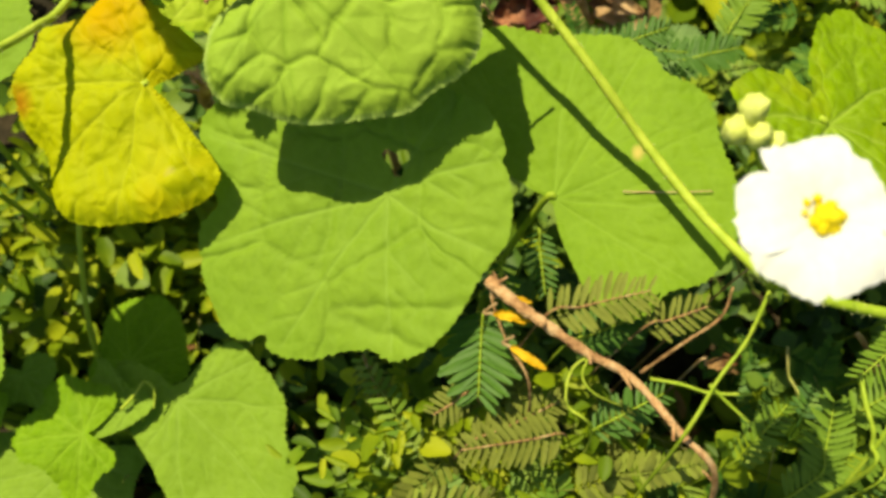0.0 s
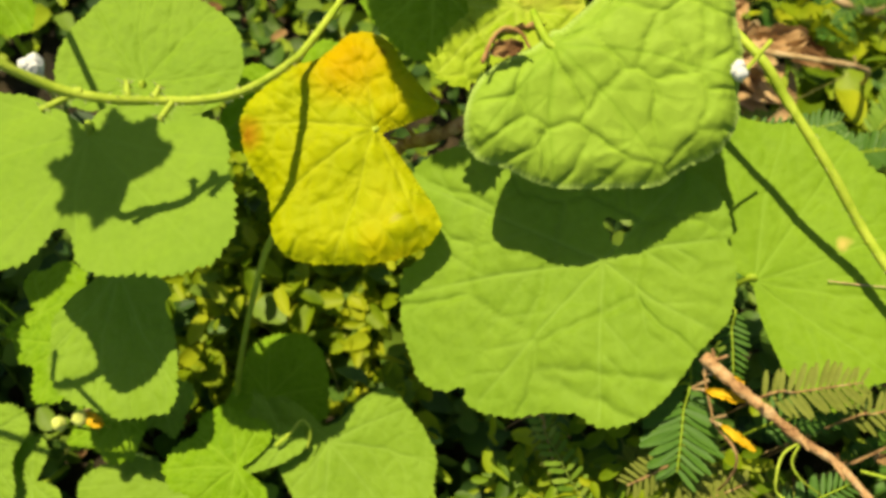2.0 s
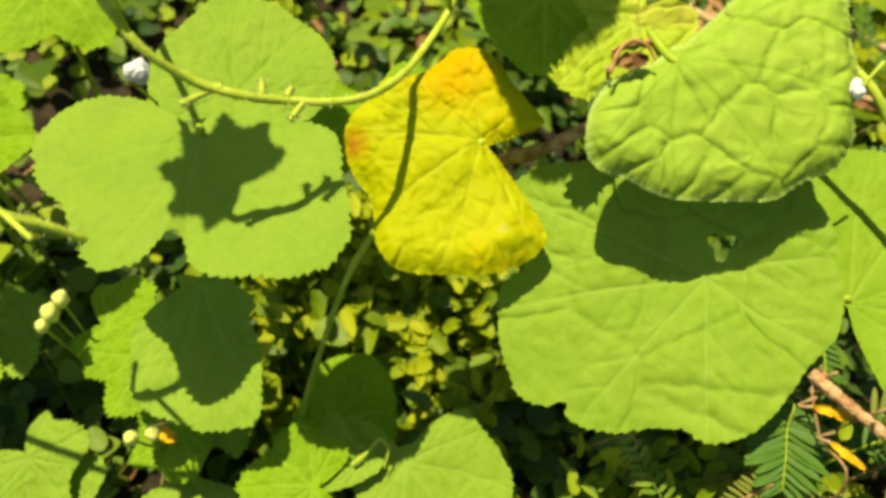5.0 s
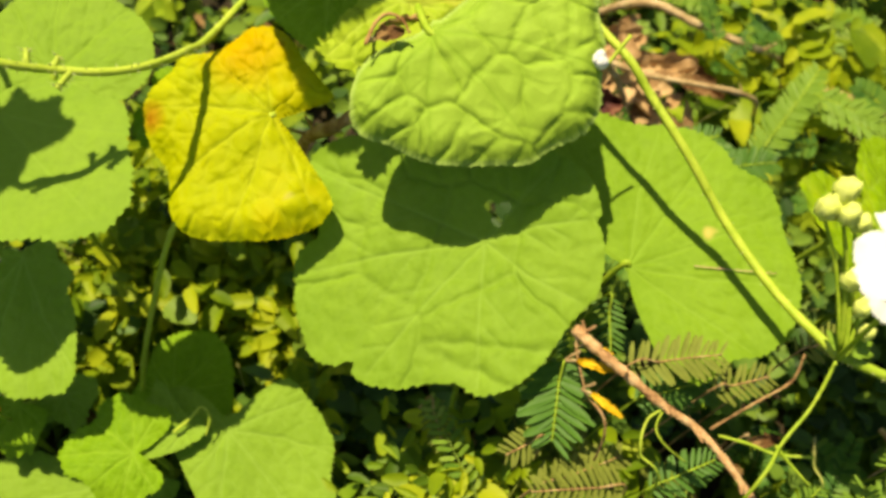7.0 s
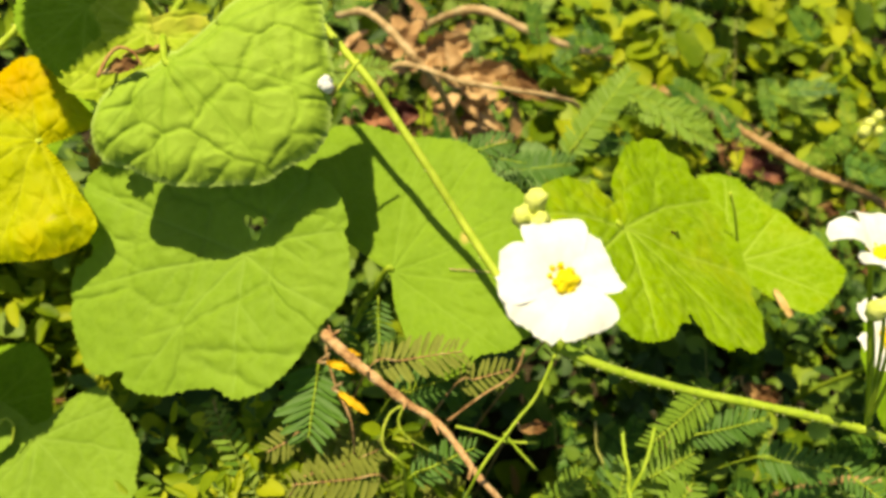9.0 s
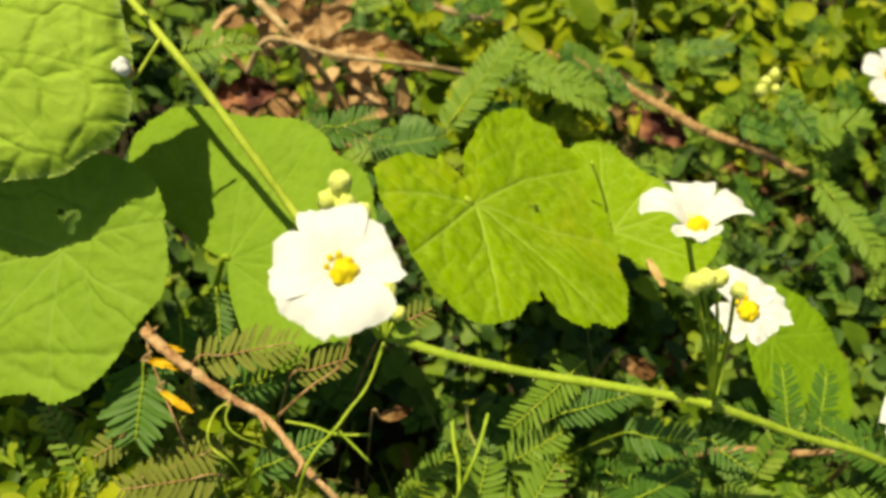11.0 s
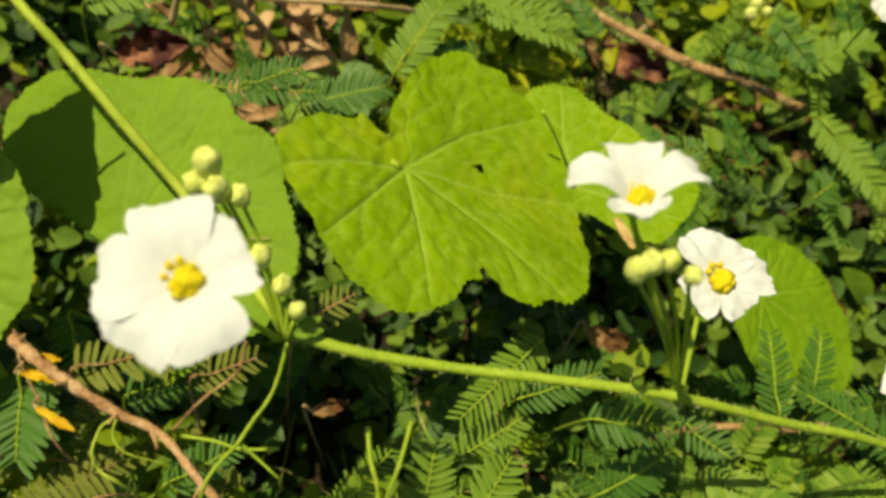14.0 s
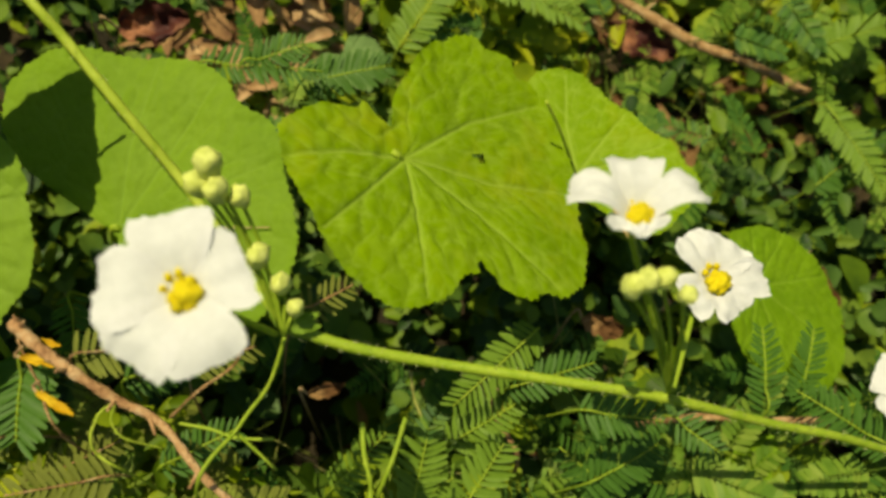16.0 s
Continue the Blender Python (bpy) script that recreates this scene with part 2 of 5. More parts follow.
def spline(points, n):
    """Catmull-Rom curve through points, n samples to a span."""
    p = [Vector(q) for q in points]
    p = [p[0] * 2 - p[1]] + p + [p[-1] * 2 - p[-2]]
    out = []
    for i in range(1, len(p) - 2):
        a, b, c, d = p[i - 1], p[i], p[i + 1], p[i + 2]
        for k in range(n):
            t = k / n
            out.append(0.5 * ((2 * b) + (c - a) * t + (2 * a - 5 * b + 4 * c - d) * t * t + (3 * b - a - 3 * c + d) * t ** 3))
    out.append(p[-2].copy())
    return out


def tube(points, radius, n=6, sides=8, rng=None, wobble=0.0, tip=None):
    """Verts and faces of a tube along a smooth curve, tapering from radius to tip."""
    c = spline(points, n)
    verts, faces = [], []
    side = Vector((0.3, 0.2, 1))
    tip = radius if tip is None else tip
    for i, q in enumerate(c):
        way = (c[min(i + 1, len(c) - 1)] - c[max(i - 1, 0)]).normalized()
        u = way.cross(side)
        if u.length < 1e-3:
            u = way.orthogonal()
        u.normalize()
        v = way.cross(u)
        k = i / (len(c) - 1)
        r = radius * (1 - k) + tip * k
        if rng and wobble:
            r *= 1 + rng.uniform(-wobble, wobble)
        for s in range(sides):
            a = 2 * math.pi * s / sides
            verts.append(q + (u * math.cos(a) + v * math.sin(a)) * r)
    for i in range(len(c) - 1):
        for s in range(sides):
            a, b = i * sides + s, i * sides + (s + 1) % sides
            faces.append((a, b, b + sides, a + sides))
    faces.append(tuple(reversed(range(sides))))
    faces.append(tuple(range((len(c) - 1) * sides, len(c) * sides)))
    return verts, faces


def join(*pieces):
    verts, faces = [], []
    for v, f in pieces:
        k = len(verts)
        verts += list(v)
        faces += [tuple(i + k for i in q) for q in f]
    return verts, faces


def hairs(points, radius, count, length, rng, n=6):
    """Short tapering hairs standing off a stem."""
    c = spline(points, n)
    verts, faces = [], []
    for _ in range(count):
        k = rng.uniform(0, len(c) - 1.001)
        i = int(k)
        q = c[i].lerp(c[i + 1], k - i)
        way = (c[i + 1] - c[i]).normalized()
        d = Vector((rng.gauss(0, 1), rng.gauss(0, 1), rng.gauss(0, 1)))
        d = (d - way * d.dot(way)).normalized()
        w = way.cross(d) * 0.00016
        a = q + d * radius * 0.9
        b = q + d * (radius + length * rng.uniform(0.5, 1.2)) + way * length * rng.uniform(-0.3, 0.3)
        j = len(verts)
        verts += [a - w + way * 0.00012, a + w + way * 0.00012, a - way * 0.0002, b]
        faces += [(j, j + 1, j + 3), (j + 1, j + 2, j + 3), (j + 2, j, j + 3)]
    return verts, faces


def frame_of(base, tip, normal):
    """Pose at base whose y looks to tip and whose z is nearest to normal."""
    b, n = Vector(base), Vector(normal).normalized()
    y = (Vector(tip) - b)
    y = (y - n * y.dot(n)).normalized()
    x = y.cross(n)
    return Matrix(((x.x, y.x, n.x, b.x), (x.y, y.y, n.y, b.y), (x.z, y.z, n.z, b.z), (0, 0, 0, 1)))


def seg_dist(P, a, b):
    d = b - a
    k = np.clip(((P - a) @ d) / max(d @ d, 1e-12), 0, 1)
    return np.hypot(*(P - a - k[:, None] * d).T), k


def blade_mesh(radii, mat, seed, tooth=0.0009, puff=0.0008, cup=0.0, droop=0.0, fold=0.0, wave=0.0015, curl=0.0, rings=28, count=420, dip=0.0, side=0.0, veins=(0, 38, -38, 78, -78, 118, -118), hole=None, bites=(), quilt=(16, 0.0005, 0.0016)):
    """A lobed leaf blade round its petiole: radii in mm at equal steps clockwise from the tip. quilt: cells across, height and crease width of the puckering."""
    rng = random.Random(seed)
    k = len(radii)
    pts = [np.array((math.sin(2 * math.pi * i / k), math.cos(2 * math.pi * i / k))) * max(r, 2.0) / 1000 for i, r in enumerate(radii)]
    for _ in range(1 if k > 24 else 2):
        pts = [q for i in range(len(pts)) for q in (pts[i] * 0.8 + pts[(i + 1) % len(pts)] * 0.2, pts[i] * 0.2 + pts[(i + 1) % len(pts)] * 0.8)]
    P = np.array(pts + [pts[0]])
    s = np.concatenate([[0], np.cumsum(np.hypot(*np.diff(P, axis=0).T))])
    at = np.linspace(0, s[-1], count, endpoint=False)
    O = np.stack([np.interp(at, s, P[:, 0]), np.interp(at, s, P[:, 1])], 1)
    th = np.degrees(np.arctan2(O[:, 0], O[:, 1]))
    for at_deg, deep, wide in bites:
        O = O * (1 - deep * np.exp(-(((th - at_deg + 180) % 360 - 180) / wide) ** 2))[:, None]
    R = np.hypot(*O.T)
    big = R.max()
    T = np.roll(O, -1, 0) - np.roll(O, 1, 0)
    T /= np.maximum(np.hypot(*T.T), 1e-9)[:, None]
    N = np.stack([-T[:, 1], T[:, 0]], 1)
    N *= np.sign((N * O).sum(1))[:, None] + 1e-9
    phase = at / 0.0036 + np.cumsum([rng.uniform(-0.12, 0.12) for _ in range(count)])
    saw = (phase % 1.0) ** 1.5 - 0.4 + 0.9 * np.array([noise.noise(Vector((a * 130, seed * 1.7, 2))) for a in at])
    amp = tooth * 2.4 * np.clip(R / big - 0.2, 0, 0.7) * np.array([0.6 + 0.7 * noise.noise(Vector((a * 90, seed, 0))) for a in at])
    teeth = N * (saw * amp)[:, None]
    f = (np.arange(1, rings + 1) / rings) ** 0.85
    rows = f[:, None, None] * O[None] + (np.clip((f - 0.9) / 0.1, 0, 1) ** 2)[:, None, None] * teeth[None]
    XY = np.concatenate([[[0, 0]], rows.reshape(-1, 2)])
    O = O + teeth
    inset = np.full(len(XY), 1.0)
    for q in O[::3]:
        inset = np.minimum(inset, np.hypot(*(XY - q).T))
    rel = np.concatenate([[0], np.repeat(f, count)])
    # vein net: main ribs, side ribs off each
    best = np.full(len(XY), 1.0)
    strength = np.zeros(len(XY))
    ang = np.arctan2(O[:, 0], O[:, 1])
    for v in veins:
        a = radians(v + rng.uniform(-5, 5))
        j = int(np.argmin(np.abs((ang - a + math.pi) % (2 * math.pi) - math.pi)))
        L = R[j] * 0.95
        if L < big * 0.33:
            continue
        d = np.array((math.sin(a), math.cos(a)))
        bend = np.array((d[1], -d[0])) * rng.uniform(-0.05, 0.05) * L
        chain = [np.zeros(2), d * L * 0.5 + bend, d * L]
        for p0, p1, w0, w1 in ((chain[0], chain[1], 0.0011, 0.0008), (chain[1], chain[2], 0.0008, 0.0004)):
            dist, q = seg_dist(XY, p0, p1)
            best = np.minimum(best, dist)
            strength = np.maximum(strength, np.exp(-(dist / (w0 + (w1 - w0) * q)) ** 2))
        for frac, sgn in ((0.36, rng.choice((-1, 1))), (0.58, rng.choice((-1, 1))), (0.8, rng.choice((-1, 1)))):
            p0 = d * L * frac + bend * (1 - abs(2 * frac - 1))
            a2 = a + sgn * radians(rng.uniform(36, 48))
            p1 = p0 + np.array((math.sin(a2), math.cos(a2))) * L * 0.46 * (1.15 - frac)
            dist, q = seg_dist(XY, p0, p1)
            best = np.minimum(best, dist * 1.5 + 0.0006)
            strength = np.maximum(strength, 0.75 * np.exp(-(dist / 0.0006) ** 2) * (1 - 0.5 * q))
    z = 0.55 * puff * (1 - np.exp(-best / 0.0026)) - puff * 0.25 * strength
    # puckered cells between the smallest veins, closer together towards the rim
    across, high, crease = quilt
    spots = []
    while len(spots) < across * across * 0.8:
        a, q = rng.uniform(0, 2 * math.pi), big * math.sqrt(rng.random()) ** 0.85
        spots.append((math.sin(a) * q, math.cos(a) * q))
    spots = np.array(spots)
    wob = 0.0016 * np.array([(noise.noise(Vector((x * 140, y * 140, seed))), noise.noise(Vector((x * 140, y * 140, seed + 9)))) for x, y in XY])
    first, second = np.full(len(XY), 9.0), np.full(len(XY), 9.0)
    for q in spots:
        d = np.hypot(*(XY + wob - q).T)
        second = np.minimum(second, np.maximum(first, d))
        first = np.minimum(first, d)
    gap = second - first
    pucker = 1 - np.exp(-(gap / crease) ** 1.3)
    z += high * pucker
    # creases join the vein mask; on the crinkled leaf this tints them as shaded
    strength = np.maximum(strength, 0.45 * np.exp(-(gap / (crease * 0.45)) ** 2))
    z += cup * rel ** 2 * (np.hypot(*XY.T) / big) ** 0.5 - droop * np.clip(XY[:, 1], 0, None) ** 2 * 10
    z -= fold * np.abs(XY[:, 0]) + dip * np.exp(-(np.hypot(*XY.T) / 0.02) ** 2)
    z += side * np.minimum(0, XY[:, 0] + 0.008)
    z -= curl * np.clip(1 - inset / 0.011, 0, 1) ** 2
    z += np.array([wave * noise.noise(Vector((x * 38, y * 38, seed * 3.7))) + puff * 0.5 * noise.noise(Vector((x * 190, y * 190, seed))) for x, y in XY])
    if wave:
        z += wave * 0.6 * np.clip(1 - inset / (0.4 * big), 0, 1) ** 2 * np.array([noise.noise(Vector((x * 85, y * 85, seed * 2.3))) for x, y in XY])
    verts = np.column_stack([XY, z])
    faces = []
    for j in range(count):
        j2 = (j + 1) % count
        faces.append((0, 1 + j2, 1 + j))
        for i in range(rings - 1):
            a, b = 1 + i * count + j, 1 + i * count + j2
            faces.append((a, b, b + count, a + count))
    if hole:
        hx, hy, hr = hole
        mids = np.array([verts[list(q), :2].mean(0) for q in faces])
        th = np.arctan2(mids[:, 0] - hx, mids[:, 1] - hy)
        keep = np.hypot(mids[:, 0] - hx, mids[:, 1] - hy) > hr * (1 + 0.35 * np.sin(3 * th + 1))
        faces = [q for q, ok in zip(faces, keep) if ok]
    me = mesh_of("blade", verts.tolist(), faces, mat)
    at = me.attributes.new("vein", "FLOAT", "POINT")
    at.data.foreach_set("value", strength.astype(np.float32))
    at = me.attributes.new("rim", "FLOAT", "POINT")
    at.data.foreach_set("value", np.clip(1 - inset / 0.0022, 0, 1).astype(np.float32))
    if me.polygons[len(faces) // 2].normal.z < 0:
        me.flip_normals()
    return me


def vine_leaf(base, tip, normal, radii, mat, label, seed, foot, petiole=0.0016, stem=M_STEM, group="vine leaves", back=0.008, **shape):
    """One leaf: a blade with its petiole down to the foot, a point on a stem or the ground."""
    m = frame_of(base, tip, normal)
    ob = thing("vine_leaf", m, label, "leaf", group)
    part("blade", blade_mesh(radii, mat, seed, **shape), ob)
    inv = m.inverted()
    b, n = Vector(base), Vector(normal).normalized()
    f = Vector(foot)
    way = (b - Vector(tip)).normalized()
    mid = b.lerp(f, 0.5) + way * back
    low = shape.get("dip", 0.0)
    line = [b - n * (0.0027 + low) - way * 0.001, b + way * (0.005 if back > 0 else -0.005) - n * (0.007 + low), mid, f]
    part("petiole", mesh_of("petiole", *tube([inv @ q for q in line], petiole * 0.8, 7, 8, tip=petiole), stem), ob)
    return ob


# ---- ground ----
def ground():
    n, verts, faces = 120, [], []
    ks = np.linspace(-1, 1, n)
    for j in range(n):
        for i in range(n):
            x = 0.12 + 0.75 * ks[i] + 40 * ks[i] ** 9
            y = 0.25 + 0.75 * ks[j] + 40 * ks[j] ** 9
            near = max(0.0, 1 - max(abs(ks[i]), abs(ks[j])) ** 8)
            z = GROUND + near * (0.012 * noise.noise(Vector((x * 9, y * 9, 0))) + 0.006 * noise.noise(Vector((x * 45, y * 45, 3))))
            verts.append((x, y, z))
    for j in range(n - 1):
        for i in range(n - 1):
            a = j * n + i
            faces.append((a, a + 1, a + n + 1, a + n))
    ob = new("ground", mesh_of("ground", verts, faces, M_SOIL))
    tagged(ob, "dark brown soil with litter under the plants", "ground", kind="structure")


ground()

# ---- vine leaves ----
vine_leaf((0.007, 0.1577, 0.1842), (0.0167, 0.1046, 0.1645), (-0.331, -0.381, 0.863),
          [58, 57, 55, 62, 69, 71, 80, 79, 77, 76, 67, 72, 80, 72, 60, 50, 42, 38, 35, 35, 36, 38, 42, 44, 46, 46, 45, 44, 45, 46, 47, 45, 45, 48, 52, 56],
          M_LEAF, "broad bright green vine leaf with lobed toothed edge, half shaded", 1, (0.01, 0.13, GROUND), back=-0.01, hole=(-0.006, -0.0105, 0.0042), dip=0.007, side=0.2, puff=0.0012, rings=48, quilt=(6, 0.0013, 0.0019), tooth=0.0011, wave=0.0018, bites=((51, 0.07, 2.0), (13, 0.04, 3.0), (-94, 0.04, 2.5), (97, 0.06, 3.0)), veins=(0, 42, -48, 80, -95, 118, -128))
vine_leaf((-0.0202, 0.2005, 0.2431), (0.0164, 0.1661, 0.2255), (0.0, -0.455, 0.89),
          [55, 50, 46, 45, 44, 42, 41, 43, 42, 36, 30, 22, 12, 7, 6, 5, 5, 5, 5, 5, 5, 6, 6, 6, 7, 12, 40, 67, 62, 59, 58, 60, 60, 63, 62, 56],
          M_LEAF_CRINKLED, "crinkled green vine leaf with a downturned pale rim", 2, (-0.03, 0.262, 0.205), puff=0.0006, tooth=0.0006, curl=0.008, wave=0.0032, rings=60, count=520, quilt=(9, 0.0013, 0.0018))
vine_leaf((-0.078, 0.1933, 0.1971), (-0.111, 0.1655, 0.1823), (-0.09, -0.38, 0.921),
          [48, 45, 48, 50, 51, 49, 44, 44, 37, 34, 34, 38, 37, 35, 31, 26, 24, 23, 23, 24, 25, 9, 5, 4, 3, 3, 10, 42, 46, 47, 48, 49, 50, 53, 56, 54],
          M_LEAF_YELLOW, "yellow withering vine leaf with puckered folds and brown specks", 3, (-0.058, 0.215, 0.18), puff=0.0012, tooth=0.0005, curl=0.006, wave=0.003, stem=M_STEM_YELLOW, rings=40, quilt=(11, 0.0007, 0.0015))
vine_leaf((0.0689, 0.1671, 0.1642), (0.1324, 0.162, 0.1751), (-0.18, -0.16, 0.971),
          [66, 66, 66, 62, 53, 55, 54, 39, 15, 3, 2, 2, 2, 2, 2, 2, 2, 2, 2, 3, 8, 50, 66, 76, 78, 74, 68, 65, 67, 68, 68, 62, 67, 66, 63, 64],
          M_LEAF_SPOT, "flat green vine leaf crossed by a stem's shadow", 4, (0.045, 0.175, GROUND), puff=0.0008, tooth=0.0011, wave=0.0025, veins=(3, 30, -30, -60, -85))
vine_leaf((0.1711, 0.1947, 0.1744), (0.2023, 0.1425, 0.1671), (0.443, 0.141, 0.886),
          [52, 50, 57, 61, 64, 64, 59, 55, 51, 51, 51, 51, 51, 43, 37, 29, 25, 27, 12, 16, 26, 34, 53, 75, 85, 87, 86, 88, 83, 81, 81, 84, 86, 85, 77, 68],
          M_LEAF_OLIVE, "large yellow-green vine leaf with pale veins and a hole", 5, (0.165, 0.235, GROUND), puff=0.0018, tooth=0.0015, wave=0.0022, hole=(-0.0334, 0.0092, 0.0019), bites=((-3, 0.16, 2.6), (-130, 0.07, 3), (-117, 0.07, 2.2), (-104, 0.05, 2.5), (-90, 0.05, 3), (52, 0.04, 3), (-18, 0.04, 3)), veins=(30, 70, -20, -60, 110, -95))
vine_leaf((0.2507, 0.2175, 0.1181), (0.3038, 0.1944, 0.1238), (-0.148, -0.098, 0.984),
          [49, 47, 44, 30, 17, 14, 12, 12, 12, 12, 13, 14, 16, 18, 22, 25, 28, 31, 34, 38, 43, 46, 49, 54, 54, 51, 45, 41, 39, 40, 39, 42, 46, 48, 55, 53],
          M_LEAF_OLIVE, "yellow-green vine leaf partly covered by a larger one", 6, (0.235, 0.25, GROUND), puff=0.0010, tooth=0.0010)
vine_leaf((0.3446, 0.1793, 0.0831), (0.4026, 0.1477, 0.0529), (0.428, -0.075, 0.901),
          [68, 67, 64, 57, 51, 48, 44, 42, 39, 36, 33, 30, 27, 26, 24, 24, 24, 24, 24, 25, 26, 29, 28, 28, 29, 31, 33, 35, 38, 42, 46, 52, 56, 59, 64, 65],
          M_LEAF_DEEP, "green vine leaf under the small white flowers", 7, (0.33, 0.19, GROUND), puff=0.0009, tooth=0.002)
vine_leaf((-0.1757, 0.1769, 0.1969), (-0.1662, 0.1252, 0.1922), (-0.05, -0.099, 0.994),
          [50, 32, 50, 58, 56, 53, 50, 55, 57, 57, 54, 48, 40, 26, 8, 4, 3, 3, 4, 6, 9, 11, 15, 21, 24, 29, 34, 47, 51, 53, 61, 67, 69, 65, 58, 54],
          M_LEAF_PALE, "broad pale green vine leaf carrying a sharp leaf shadow", 8, (-0.18, 0.21, GROUND), puff=0.0005, tooth=0.0016, wave=0.002, quilt=(6, 0.0002, 0.003))
vine_leaf((-0.1838, 0.1594, 0.1183), (-0.1795, 0.1026, 0.1074), (-0.098, -0.195, 0.976),
          [58, 57, 54, 48, 37, 34, 22, 10, 8, 10, 12, 10, 7, 5, 4, 3, 3, 3, 3, 3, 5, 7, 13, 15, 15, 15, 15, 15, 22, 27, 25, 36, 48, 66, 63, 62],
          M_LEAF, "vine leaf half in the shade of leaves above", 10, (-0.2, 0.17, GROUND), tooth=0.0012)
vine_leaf((-0.1255, 0.1352, 0.042), (-0.1048, 0.1636, 0.0492), (-0.098, -0.195, 0.976),
          [34, 34, 32, 31, 30, 30, 31, 30, 25, 21, 18, 16, 15, 14, 14, 16, 21, 29, 28, 27, 25, 23, 22, 20, 19, 19, 19, 20, 22, 25, 28, 29, 31, 32, 34, 35],
          M_LEAF_DEEP, "dark green vine leaf deep in shade", 11, (-0.135, 0.14, GROUND))
vine_leaf((-0.0892, 0.1103, 0.0706), (-0.0377, 0.1036, 0.0692), (0.0, -0.196, 0.981),
          [49, 50, 62, 67, 70, 68, 64, 59, 49, 38, 31, 28, 26, 25, 25, 25, 26, 28, 29, 31, 34, 30, 16, 7, 7, 7, 8, 8, 10, 22, 35, 37, 37, 40, 43, 47],
          M_LEAF, "low bright green vine leaf with a curled tendril", 12, (-0.095, 0.09, GROUND), tooth=0.0012, back=-0.01)
vine_leaf((-0.151, 0.090, 0.025), (-0.176, 0.059, 0.022), (0.0, -0.1, 0.995),
          [52, 56, 60, 61, 59, 60, 50, 41, 23, 13, 9, 8, 7, 8, 8, 7, 6, 7, 8, 10, 13, 21, 37, 36, 33, 33, 35, 45, 42, 39, 39, 39, 40, 41, 43, 47],
          M_LEAF, "low green vine leaf close to the ground", 13, (-0.155, 0.1, GROUND), tooth=0.0012)
vine_leaf((-0.0628, 0.2385, 0.2266), (-0.0585, 0.2002, 0.2151), (0.0, -0.287, 0.958),
          [33, 31, 28, 27, 27, 27, 25, 18, 11, 8, 7, 8, 11, 18, 25, 27, 27, 27, 28, 30],
          M_LEAF_DEEP, "dark green vine leaf behind the yellow one", 14, (-0.085, 0.27, 0.2))
vine_leaf((-0.1799, 0.227, 0.1614), (-0.1865, 0.2755, 0.1711), (0.0, -0.196, 0.981),
          [50, 46, 44, 45, 44, 40, 34, 26, 16, 8, 6, 8, 14, 24, 32, 36, 38, 40, 41, 48],
          M_LEAF_PALE, "light green vine leaf under the trailing stem", 15, (-0.17, 0.215, GROUND))
vine_leaf((-0.0337, 0.2211, 0.236), (-0.0502, 0.1993, 0.230), (0.0, -0.2, 0.98),
          [38, 36, 24, 17, 16, 16, 19, 24, 22, 20, 18, 16, 14, 12, 10, 8, 6, 6, 8, 12, 18, 24, 24, 23, 21, 20, 19, 18, 19, 19, 19, 19, 20, 21, 26, 36],
          M_LEAF_LIME, "half-yellow leaf with dried brown margin", 16, (-0.03, 0.26, 0.215), tooth=0.0020, wave=0.005, rings=34, quilt=(8, 0.0012, 0.0016))
# left lobe of the low leaf, added as a raised blade so sun reaches it
vine_leaf((-0.1075, 0.1045, 0.077), (-0.124, 0.128, 0.081), (0.0, -0.15, 0.985),
          [29, 16, 10, 9, 9, 9, 9, 10, 9, 9, 10, 10, 9, 8, 8, 7, 6, 6, 6, 6, 7, 7, 8, 9, 11, 14, 19, 22, 24, 25, 24, 24, 22, 22, 23, 25],
          M_LEAF, "pointed lit lobe of the low leaf, added as its own blade", 17, (-0.1, 0.1, GROUND), tooth=0.0010)
